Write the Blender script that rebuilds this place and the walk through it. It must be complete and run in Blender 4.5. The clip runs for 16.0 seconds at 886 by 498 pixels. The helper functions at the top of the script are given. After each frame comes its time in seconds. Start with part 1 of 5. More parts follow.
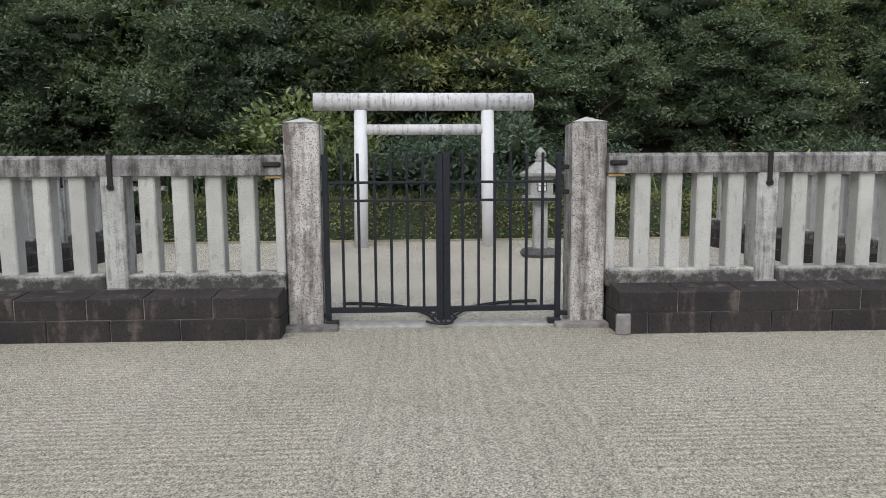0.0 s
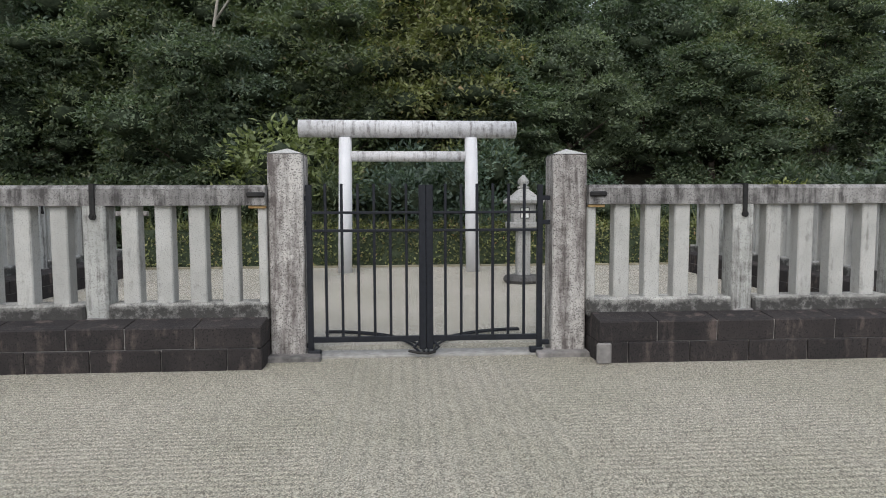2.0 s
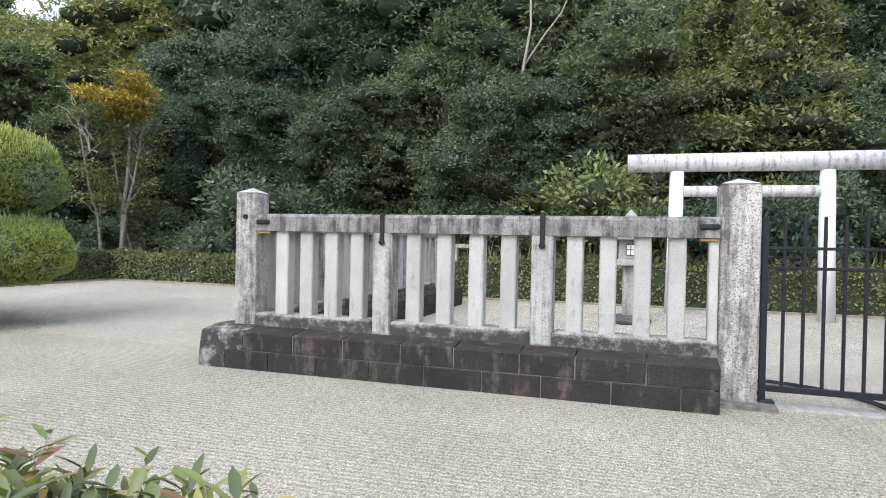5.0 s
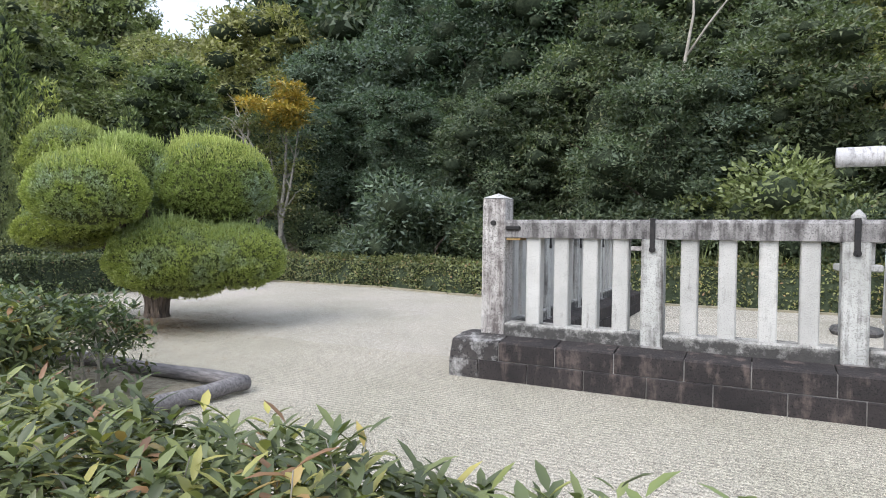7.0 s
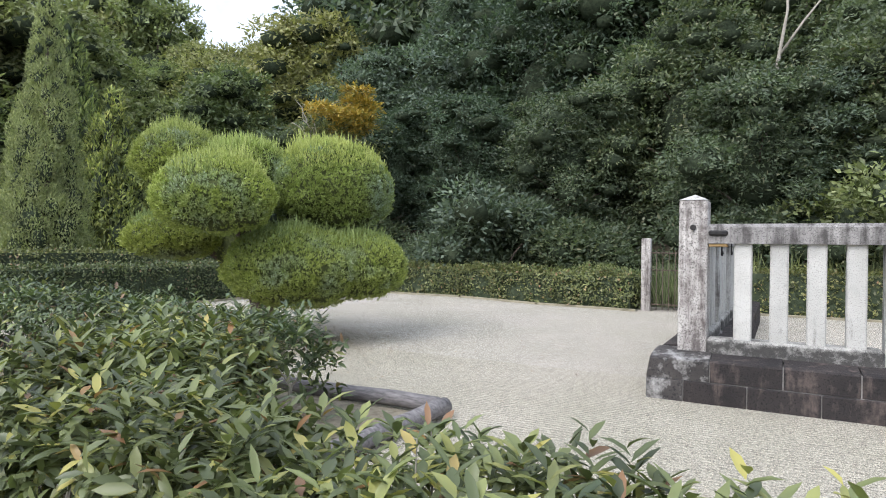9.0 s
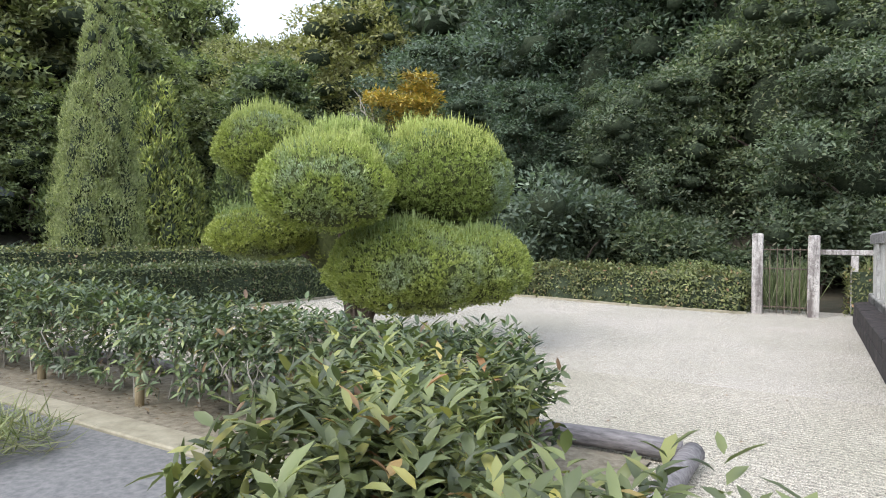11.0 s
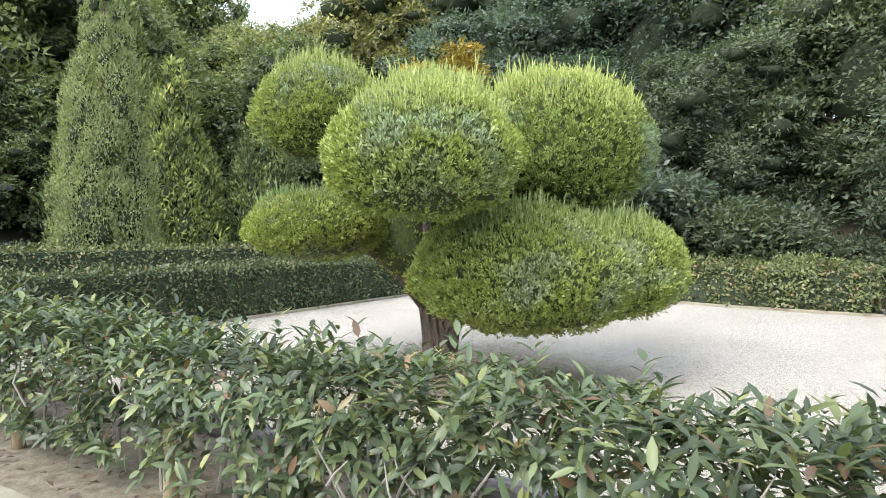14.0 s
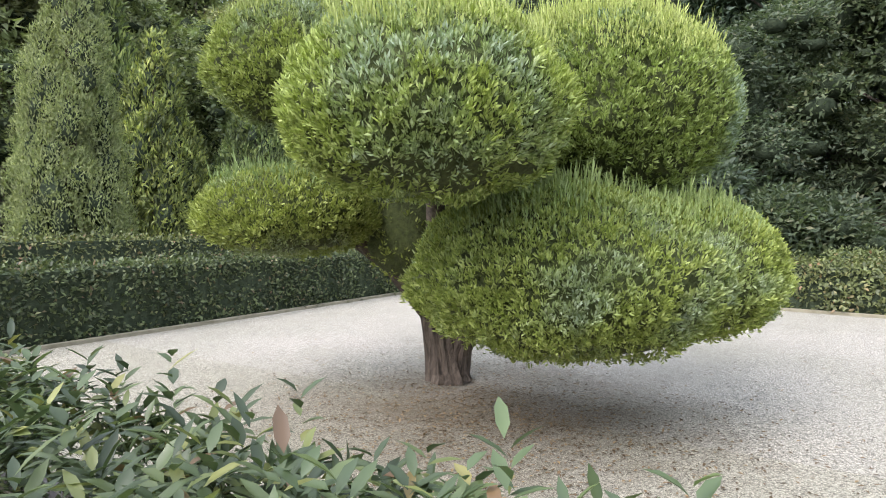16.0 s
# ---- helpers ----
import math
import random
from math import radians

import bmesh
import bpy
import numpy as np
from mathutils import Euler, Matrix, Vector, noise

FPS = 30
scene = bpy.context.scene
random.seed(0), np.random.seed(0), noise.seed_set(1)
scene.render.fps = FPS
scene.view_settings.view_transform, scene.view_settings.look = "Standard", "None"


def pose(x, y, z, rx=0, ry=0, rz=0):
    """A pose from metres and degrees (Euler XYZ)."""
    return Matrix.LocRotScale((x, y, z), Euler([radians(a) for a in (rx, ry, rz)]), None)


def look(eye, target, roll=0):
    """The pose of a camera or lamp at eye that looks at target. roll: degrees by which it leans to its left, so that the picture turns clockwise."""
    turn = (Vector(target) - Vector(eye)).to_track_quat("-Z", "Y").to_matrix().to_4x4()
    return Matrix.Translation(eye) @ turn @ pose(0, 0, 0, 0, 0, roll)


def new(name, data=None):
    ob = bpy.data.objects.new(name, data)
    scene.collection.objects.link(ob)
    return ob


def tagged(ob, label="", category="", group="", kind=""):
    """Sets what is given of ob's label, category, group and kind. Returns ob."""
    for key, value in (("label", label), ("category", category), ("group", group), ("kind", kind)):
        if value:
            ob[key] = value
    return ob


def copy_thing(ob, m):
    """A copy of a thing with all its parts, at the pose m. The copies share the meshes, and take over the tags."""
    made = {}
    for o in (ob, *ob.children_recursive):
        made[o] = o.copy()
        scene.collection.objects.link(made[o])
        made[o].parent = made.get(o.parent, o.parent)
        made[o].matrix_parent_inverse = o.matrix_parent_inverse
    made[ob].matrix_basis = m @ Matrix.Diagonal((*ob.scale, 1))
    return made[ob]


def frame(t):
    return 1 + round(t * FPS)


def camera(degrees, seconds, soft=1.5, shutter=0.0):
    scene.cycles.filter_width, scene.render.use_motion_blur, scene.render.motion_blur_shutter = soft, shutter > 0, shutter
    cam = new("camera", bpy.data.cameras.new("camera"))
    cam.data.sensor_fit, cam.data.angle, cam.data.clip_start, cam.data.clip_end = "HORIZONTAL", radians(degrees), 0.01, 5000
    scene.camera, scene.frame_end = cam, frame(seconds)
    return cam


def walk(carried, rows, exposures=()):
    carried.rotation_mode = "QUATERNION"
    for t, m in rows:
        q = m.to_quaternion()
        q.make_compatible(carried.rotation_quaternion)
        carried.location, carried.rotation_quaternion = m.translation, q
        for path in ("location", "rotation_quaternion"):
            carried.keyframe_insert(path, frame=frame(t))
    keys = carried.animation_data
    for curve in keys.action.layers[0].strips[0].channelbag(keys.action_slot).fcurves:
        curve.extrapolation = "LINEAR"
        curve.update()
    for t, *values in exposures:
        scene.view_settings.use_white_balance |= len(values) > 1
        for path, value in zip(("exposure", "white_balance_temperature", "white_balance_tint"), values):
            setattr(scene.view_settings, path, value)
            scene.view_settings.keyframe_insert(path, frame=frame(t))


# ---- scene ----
cam = camera(71.2, 16.0, 1.0)
METRES, EYE, TILT, LEAN, TURN = 12.0, 1.5, 0.0, 0.0, -1.6
EXPOSURES = [(0, 0.03, 6250, 10), (1, -0.12, 6250, 10), (1.5, -0.07, 6250, 10), (2, -0.05, 6250, 10), (2.5, 0.33, 6150, 11), (3, 0.6, 6080, 12), (3.5, 0.55, 6080, 12), (5, 0.72, 6060, 12), (7.5, 0.72, 6080, 12), (9, 0.77, 6100, 12), (12, 1.07, 6120, 12), (13, 1.2, 6150, 12), (14, 1.34, 6150, 12), (14.5, 1.33, 6150, 12), (15, 1.24, 6150, 12), (16, 1.12, 6150, 13)]
PATH = [
    (0, (-0.061, -0.016, 1.417), (0.013, 1.971, 1.203), -0.4),
    (0.5, (-0.068, 0.06, 1.283), (0.013, 2.03, 0.951), -0.4),
    (1, (-0.059, 0.026, 1.416), (0.025, 1.988, 1.035), -0.4),
    (1.5, (-0.032, -0.005, 1.478), (0.07, 1.958, 1.106), -0.2),
    (2, (-0.044, -0.065, 1.489), (0.08, 1.927, 1.348), -0.2),
    (2.5, (-0.111, -0.047, 1.456), (0.025, 1.948, 1.408), 0.2),
    (3, (-0.419, -0.096, 1.444), (-0.282, 1.899, 1.408), 0.9),
    (3.5, (-0.806, -0.067, 1.411), (-0.746, 1.932, 1.371), 1.0),
    (4, (-1.184, -0.037, 1.415), (-1.427, 1.948, 1.378), 1.1),
    (4.5, (-1.56, -0.146, 1.42), (-1.996, 1.805, 1.392), 1.1),
    (5, (-2.019, -0.101, 1.412), (-2.627, 1.805, 1.389), 1.2),
    (5.2, (-2.181, -0.145, 1.425), (-2.852, 1.739, 1.395), 1.2),
    (7.5, (-4.122, -0.477, 1.458), (-5.038, 1.301, 1.437), 0.8),
    (8, (-4.553, -0.517, 1.44), (-5.486, 1.252, 1.428), 0.8),
    (8.5, (-5.046, -0.434, 1.429), (-5.991, 1.329, 1.416), 0.9),
    (9, (-5.478, -0.64, 1.42), (-6.441, 1.113, 1.415), 0.8),
    (9.5, (-5.966, -0.524, 1.425), (-6.943, 1.221, 1.408), 0.9),
    (9.7, (-6.122, -0.538, 1.437), (-7.108, 1.202, 1.43), 0.6),
    (11.8, (-8.018, -0.099, 1.406), (-9.063, 1.606, 1.381), 0.7),
    (12, (-8.164, -0.06, 1.403), (-9.216, 1.641, 1.383), 0.6),
    (12.5, (-8.549, 0.054, 1.408), (-9.609, 1.75, 1.385), 0.3),
    (13, (-8.877, 0.359, 1.407), (-9.935, 2.057, 1.379), 0.1),
    (13.5, (-9.207, 0.621, 1.411), (-10.259, 2.322, 1.378), 0.1),
    (14, (-9.401, 0.95, 1.417), (-10.443, 2.657, 1.377), -0.1),
    (14.5, (-9.569, 1.287, 1.392), (-10.605, 2.997, 1.343), 0.2),
    (15, (-9.744, 1.643, 1.372), (-10.764, 3.362, 1.312), -0.0),
    (15.5, (-9.94, 2.02, 1.4), (-10.952, 3.744, 1.335), 0.2),
    (16, (-10.267, 2.248, 1.412), (-11.314, 3.951, 1.342), 0.2),
]
walk(cam, [(t, look(eye, target, roll)) for t, eye, target, roll in PATH], EXPOSURES)

# ---- world, sun, exposure ----
world = bpy.data.worlds.new("world")
scene.world = world
world.use_nodes = True
wn = world.node_tree.nodes
sky = wn.new("ShaderNodeTexSky")
sky.sky_type = "NISHITA"
sky.sun_disc = False
sky.sun_elevation, sky.sun_rotation = radians(48), radians(200)
sky.air_density, sky.dust_density, sky.ozone_density = 1.0, 4.0, 1.0
cloud = wn.new("ShaderNodeMix")
cloud.data_type = "RGBA"
cloud_noise = wn.new("ShaderNodeTexNoise")
cloud_noise.inputs["Scale"].default_value, cloud_noise.inputs["Detail"].default_value = 4.5, 5.0
cloud_cover = wn.new("ShaderNodeMapRange")
for socket, value in zip(cloud_cover.inputs[1:5], (0.42, 0.6, 0.42, 0.9)):
    socket.default_value = value
world.node_tree.links.new(cloud_noise.outputs[0], cloud_cover.inputs[0])
world.node_tree.links.new(cloud_cover.outputs[0], cloud.inputs[0])
cloud.inputs[7].default_value = (6.6, 7.0, 7.6, 1)
world.node_tree.links.new(sky.outputs[0], cloud.inputs[6])
world.node_tree.links.new(cloud.outputs[2], wn["Background"].inputs[0])
wn["Background"].inputs[1].default_value = 0.15
sun_data = bpy.data.lights.new("sun", "SUN")
sun_data.energy, sun_data.angle, sun_data.color = 1.5, radians(40), (1.0, 0.97, 0.93)
sun = new("sun", sun_data)
sun.matrix_world = look((-4, -22, 23), (0, 0, 0))


# ---- materials ----
def nodes_of(name):
    m = bpy.data.materials.new(name)
    m.use_nodes = True
    nt = m.node_tree
    return m, nt, nt.nodes["Principled BSDF"]


def tex(nt, scale, detail=4.0, rough=0.6, squash=(1, 1, 1), kind="ShaderNodeTexNoise"):
    geo = nt.nodes.new("ShaderNodeNewGeometry")
    mp = nt.nodes.new("ShaderNodeMapping")
    mp.inputs["Scale"].default_value = squash
    nt.links.new(geo.outputs["Position"], mp.inputs["Vector"])
    n = nt.nodes.new(kind)
    n.inputs["Scale"].default_value = scale
    if kind == "ShaderNodeTexNoise":
        n.inputs["Detail"].default_value = detail
        n.inputs["Roughness"].default_value = rough
    nt.links.new(mp.outputs[0], n.inputs["Vector"])
    return n


def ramp(nt, src, stops):
    r = nt.nodes.new("ShaderNodeValToRGB")
    el = r.color_ramp.elements
    while len(el) < len(stops):
        el.new(0.5)
    for e, (p, c) in zip(el, stops):
        e.position, e.color = p, (*c, 1) if len(c) == 3 else c
    nt.links.new(src, r.inputs[0])
    return r.outputs[0]


def mix(nt, fac, a, b, mode="MIX"):
    n = nt.nodes.new("ShaderNodeMix")
    n.data_type, n.blend_type = "RGBA", mode
    for sock, v in ((n.inputs[0], fac), (n.inputs[6], a), (n.inputs[7], b)):
        if isinstance(v, (int, float)):
            sock.default_value = v
        elif isinstance(v, tuple):
            sock.default_value = (*v, 1)
        else:
            nt.links.new(v, sock)
    return n.outputs[2]


def bump(nt, bsdf, src, strength, dist):
    b = nt.nodes.new("ShaderNodeBump")
    b.inputs["Strength"].default_value, b.inputs["Distance"].default_value = strength, dist
    nt.links.new(src, b.inputs["Height"])
    old = bsdf.inputs["Normal"].links
    if old:
        nt.links.new(old[0].from_socket, b.inputs["Normal"])
    nt.links.new(b.outputs[0], bsdf.inputs["Normal"])


def g3(v):
    return (v, v, v)


def stone(name, light, mid, dark, stain, stain_at=0.55, grain=90, rough=0.9, streak=(5, 5, 0.9), pits=0.36):
    """Weathered stone: grain, blotches, and streaked stains."""
    m, nt, b = nodes_of(name)
    blot = tex(nt, 2.2, 6)
    col = ramp(nt, blot.outputs[0], [(0.3, mid), (0.62, light)])
    fine = tex(nt, grain, 3)
    col = mix(nt, ramp(nt, fine.outputs[0], [(pits, g3(0.9)), (pits + 0.1, g3(0))]), col, dark)
    st = tex(nt, 1.6, 5, 0.65, streak)
    lump = tex(nt, 9, 5, 0.7)
    s = mix(nt, 0.35, st.outputs[0], lump.outputs[0])
    col = mix(nt, ramp(nt, s, [(stain_at - 0.06, g3(0)), (stain_at + 0.1, g3(0.9))]), col, stain)
    info = nt.nodes.new("ShaderNodeObjectInfo")
    col = mix(nt, 0.5, col, ramp(nt, info.outputs["Random"], [(0, g3(0.72)), (1, g3(1.0))]), "MULTIPLY")
    nt.links.new(col, b.inputs["Base Color"])
    b.inputs["Roughness"].default_value = rough
    bump(nt, b, lump.outputs[0], 0.5, 0.02)
    bump(nt, b, fine.outputs[0], 0.6, 0.006)
    return m


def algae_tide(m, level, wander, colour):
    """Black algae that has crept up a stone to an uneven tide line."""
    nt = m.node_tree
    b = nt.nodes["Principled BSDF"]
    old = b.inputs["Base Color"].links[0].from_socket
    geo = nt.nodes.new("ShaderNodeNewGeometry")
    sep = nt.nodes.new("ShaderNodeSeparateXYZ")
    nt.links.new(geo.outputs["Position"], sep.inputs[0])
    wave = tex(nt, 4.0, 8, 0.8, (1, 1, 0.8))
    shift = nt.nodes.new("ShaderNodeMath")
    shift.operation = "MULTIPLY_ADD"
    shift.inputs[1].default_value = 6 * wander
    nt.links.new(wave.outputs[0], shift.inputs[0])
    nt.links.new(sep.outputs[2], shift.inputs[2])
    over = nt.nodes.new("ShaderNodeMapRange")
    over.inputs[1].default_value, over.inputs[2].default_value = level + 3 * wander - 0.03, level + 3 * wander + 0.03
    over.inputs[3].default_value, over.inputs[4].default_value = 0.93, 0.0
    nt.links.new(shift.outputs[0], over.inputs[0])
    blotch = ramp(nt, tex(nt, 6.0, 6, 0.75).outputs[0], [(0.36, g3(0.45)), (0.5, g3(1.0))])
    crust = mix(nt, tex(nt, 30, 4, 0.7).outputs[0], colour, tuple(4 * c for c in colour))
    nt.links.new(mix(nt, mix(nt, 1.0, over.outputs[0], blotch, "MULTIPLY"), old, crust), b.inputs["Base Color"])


def leafy(name, stops, rough=0.45, through_light=0.25, patch=0.6, patch_dark=0.6, blue=None):
    """Leaves: each takes its own colour, in patches."""
    m, nt, b = nodes_of(name)
    geo = nt.nodes.new("ShaderNodeNewGeometry")
    col = ramp(nt, geo.outputs["Random Per Island"], stops)
    big = tex(nt, patch, 3)
    col = mix(nt, 1.0, col, ramp(nt, big.outputs[0], [(0.35, g3(patch_dark)), (0.65, g3(1.0))]), "MULTIPLY")
    info = nt.nodes.new("ShaderNodeObjectInfo")
    col = mix(nt, 1.0, col, ramp(nt, info.outputs["Random"], [(0, (0.68, 0.76, 0.82)), (0.35, (1.12, 1.12, 1.10)), (0.7, (0.92, 0.90, 0.86)), (1, (1.42, 1.32, 1.14))]), "MULTIPLY")
    if blue:
        spot = tex(nt, 1.5, 3, 0.6)
        col = mix(nt, ramp(nt, spot.outputs[0], [(0.52, g3(0)), (0.66, g3(0.85))]), col, mix(nt, 1.0, col, blue, "MULTIPLY"))
    nt.links.new(col, b.inputs["Base Color"])
    b.inputs["Roughness"].default_value = rough
    b.inputs["Specular IOR Level"].default_value = 0.5
    tr = nt.nodes.new("ShaderNodeBsdfTranslucent")
    nt.links.new(mix(nt, 1.0, col, (1.0, 1.1, 0.6), "MULTIPLY"), tr.inputs[0])
    sh = nt.nodes.new("ShaderNodeMixShader")
    sh.inputs[0].default_value = through_light
    nt.links.new(b.outputs[0], sh.inputs[1])
    nt.links.new(tr.outputs[0], sh.inputs[2])
    nt.links.new(sh.outputs[0], nt.nodes["Material Output"].inputs[0])
    return m


def plain(name, c1, c2, scale=12, rough=0.7, metal=0.0, b_amt=0.3, b_dist=0.004, squash=(1, 1, 1)):
    m, nt, b = nodes_of(name)
    n = tex(nt, scale, 5, 0.65, squash)
    nt.links.new(ramp(nt, n.outputs[0], [(0.32, c1), (0.68, c2)]), b.inputs["Base Color"])
    b.inputs["Roughness"].default_value, b.inputs["Metallic"].default_value = rough, metal
    bump(nt, b, n.outputs[0], b_amt, b_dist)
    return m


def gravel(name, tint, raked):
    """Small pale stones; raked in fine furrows where asked."""
    m, nt, b = nodes_of(name)
    v = tex(nt, 125, kind="ShaderNodeTexVoronoi")
    col = ramp(nt, v.outputs["Color"], [(0.1, tuple(0.36 * c for c in tint)), (0.5, tint), (0.95, tuple(min(1.75 * c, 0.9) for c in tint))])
    patchy = tex(nt, 0.55, 5, 0.6)
    col = mix(nt, 1.0, col, ramp(nt, patchy.outputs[0], [(0.3, (0.80, 0.80, 0.74)), (0.7, (1.0, 0.98, 0.96))]), "MULTIPLY")
    fine = tex(nt, 240, 2)
    col = mix(nt, 1.0, col, ramp(nt, fine.outputs[0], [(0.3, g3(0.42)), (0.7, g3(1.55))]), "MULTIPLY")
    speck = tex(nt, 16, 2)
    col = mix(nt, ramp(nt, speck.outputs[0], [(0.72, g3(0)), (0.76, g3(0.7))]), col, (0.16, 0.13, 0.10))
    nt.links.new(col, b.inputs["Base Color"])
    b.inputs["Roughness"].default_value = 0.95
    b.inputs["Specular IOR Level"].default_value = 0.15
    bump(nt, b, v.outputs["Distance"], 0.8, 0.008)
    lumps = tex(nt, 5, 4)
    bump(nt, b, lumps.outputs[0], 0.3, 0.02)
    if raked:
        geo = nt.nodes.new("ShaderNodeNewGeometry")
        sep = nt.nodes.new("ShaderNodeSeparateXYZ")
        nt.links.new(geo.outputs["Position"], sep.inputs[0])

        def calc(op, a, c):
            n = nt.nodes.new("ShaderNodeMath")
            n.operation = op
            for i, v in enumerate((a, c)):
                if isinstance(v, (int, float)):
                    n.inputs[i].default_value = v
                else:
                    nt.links.new(v, n.inputs[i])
            return n.outputs[0]
        wob = calc("MULTIPLY", lumps.outputs[0], 0.03)
        across = calc("SINE", calc("MULTIPLY", calc("ADD", sep.outputs[1], wob), 2 * math.pi / 0.06), 0)
        along = calc("SINE", calc("MULTIPLY", calc("ADD", sep.outputs[0], wob), 2 * math.pi / 0.11), 0)
        lane = calc("LESS_THAN", calc("ABSOLUTE", calc("SUBTRACT", sep.outputs[0], 0.22), 0), 0.78)
        furrow = calc("ADD", calc("MULTIPLY", calc("MULTIPLY", along, 1.7), lane), calc("MULTIPLY", calc("MULTIPLY", across, 0.55), calc("SUBTRACT", 1, lane)))
        lane2 = calc("GREATER_THAN", sep.outputs[0], -8.5)
        bump(nt, b, calc("MULTIPLY", furrow, lane2), 0.5, 0.010)
    return m


def needles_and_shade(m, x, y, radius):
    """Brown needles and soil trodden into the gravel round a trunk, thinning outwards, plus painted tree shade."""
    nt = m.node_tree
    b = nt.nodes["Principled BSDF"]
    old = b.inputs["Base Color"].links[0].from_socket
    geo = nt.nodes.new("ShaderNodeNewGeometry")
    far = nt.nodes.new("ShaderNodeVectorMath")
    far.operation = "DISTANCE"
    far.inputs[1].default_value = (x, y, 0)
    nt.links.new(geo.outputs["Position"], far.inputs[0])
    ragged = tex(nt, 1.6, 6, 0.7)
    push = nt.nodes.new("ShaderNodeMath")
    push.operation = "MULTIPLY_ADD"
    push.inputs[1].default_value = 2.4
    nt.links.new(ragged.outputs[0], push.inputs[0])
    nt.links.new(far.outputs["Value"], push.inputs[2])
    edge = nt.nodes.new("ShaderNodeMapRange")
    edge.inputs[1].default_value, edge.inputs[2].default_value = radius + 0.5, radius + 2.2
    edge.inputs[3].default_value, edge.inputs[4].default_value = 0.7, 0.0
    nt.links.new(push.outputs[0], edge.inputs[0])
    crumbs = ramp(nt, tex(nt, 40, 4, 0.7).outputs[0], [(0.35, (0.07, 0.052, 0.034)), (0.7, (0.24, 0.19, 0.13))])
    nt.links.new(mix(nt, edge.outputs[0], old, crumbs), b.inputs["Base Color"])


M_FENCE = stone("pale_granite", (0.55, 0.54, 0.505), (0.415, 0.408, 0.378), (0.31, 0.30, 0.275), (0.136, 0.125, 0.11), 0.61, streak=(7, 7, 0.8))
M_MIDPOST = stone("streaked_pale_granite", (0.54, 0.54, 0.505), (0.40, 0.40, 0.37), (0.26, 0.25, 0.23), (0.085, 0.075, 0.068), 0.525, streak=(9, 9, 0.6))
M_RAIL = stone("grey_granite_rail", (0.37, 0.355, 0.335), (0.23, 0.22, 0.21), (0.11, 0.105, 0.10), (0.05, 0.044, 0.042), 0.50, streak=(9, 9, 1.0))
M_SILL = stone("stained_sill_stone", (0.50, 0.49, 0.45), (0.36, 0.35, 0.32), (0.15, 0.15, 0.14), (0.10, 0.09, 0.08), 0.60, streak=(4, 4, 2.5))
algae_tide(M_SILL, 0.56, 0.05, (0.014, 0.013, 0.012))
M_POST = stone("coarse_granite", (0.60, 0.57, 0.53), (0.44, 0.41, 0.38), (0.15, 0.14, 0.13), (0.095, 0.078, 0.072), 0.492, grain=70, streak=(6, 6, 0.6), pits=0.385)
M_PLINTH = stone("blackened_block", (0.040, 0.033, 0.031), (0.018, 0.015, 0.015), (0.009, 0.008, 0.008), (0.15, 0.115, 0.10), 0.585, grain=60, streak=(5, 5, 1.2))
M_PLINTH_END = stone("lichened_block", (0.07, 0.062, 0.058), (0.03, 0.027, 0.025), (0.02, 0.02, 0.02), (0.46, 0.45, 0.43), 0.545, grain=40, streak=(4, 4, 3))
M_MORTAR = plain("old_mortar", (0.10, 0.095, 0.09), (0.34, 0.32, 0.30), 4, 0.95)
# Dark colour of solid cores, standing in for shade inside crowns and hedges.
M_SHADE_CORE = plain("dark_shade_filler", (0.035, 0.047, 0.030), (0.080, 0.098, 0.060), 9, 1.0, 0, 0.9, 0.05)
# Dark green of the pad cores, painting the shade between the tufts.
M_PADCORE = plain("pad_shade_filler", (0.045, 0.055, 0.017), (0.10, 0.12, 0.036), 25, 1.0, 0, 0.9, 0.03)
M_SHADE_CORE.node_tree.nodes["Principled BSDF"].inputs["Specular IOR Level"].default_value = 0.0
M_LANTERN = stone("lantern_granite", (0.40, 0.395, 0.37), (0.29, 0.285, 0.27), (0.17, 0.17, 0.16), (0.12, 0.12, 0.105), 0.58, grain=45)
M_ROUGH = stone("rough_base_stone", (0.12, 0.115, 0.11), (0.07, 0.068, 0.064), (0.03, 0.03, 0.03), (0.2, 0.2, 0.18), 0.62, grain=25)
M_TORII = stone("white_painted_concrete", (0.80, 0.80, 0.81), (0.74, 0.74, 0.76), (0.66, 0.66, 0.67), (0.42, 0.40, 0.40), 0.7, grain=120, rough=0.7, streak=(9, 9, 0.5))
M_BEAM = stone("streaked_beam", (0.72, 0.71, 0.71), (0.60, 0.59, 0.59), (0.45, 0.44, 0.43), (0.15, 0.13, 0.125), 0.555, grain=70, rough=0.8, streak=(9, 3, 0.55))
M_IRON = plain("black_gate_paint", (0.012, 0.013, 0.016), (0.022, 0.024, 0.03), 25, 0.42, 0.0, 0.15, 0.002)
M_IRON.node_tree.nodes["Principled BSDF"].inputs["Specular IOR Level"].default_value = 0.25
M_STRAP = plain("black_iron_strap", (0.008, 0.008, 0.008), (0.03, 0.027, 0.025), 20, 0.6, 0.3)
M_RUST = plain("rust_stain_bracket", (0.30, 0.17, 0.06), (0.45, 0.33, 0.15), 15, 0.8)
M_GRAVEL = gravel("raked_gravel", (0.425, 0.398, 0.334), True)
M_COURT = gravel("court_gravel", (0.465, 0.436, 0.382), False)
# the patch spans the tree's shadow, so shade is mixed into its brown
for ground_gravel in (M_GRAVEL, M_COURT):
    needles_and_shade(ground_gravel, -12.5, 6.45, 1.1)
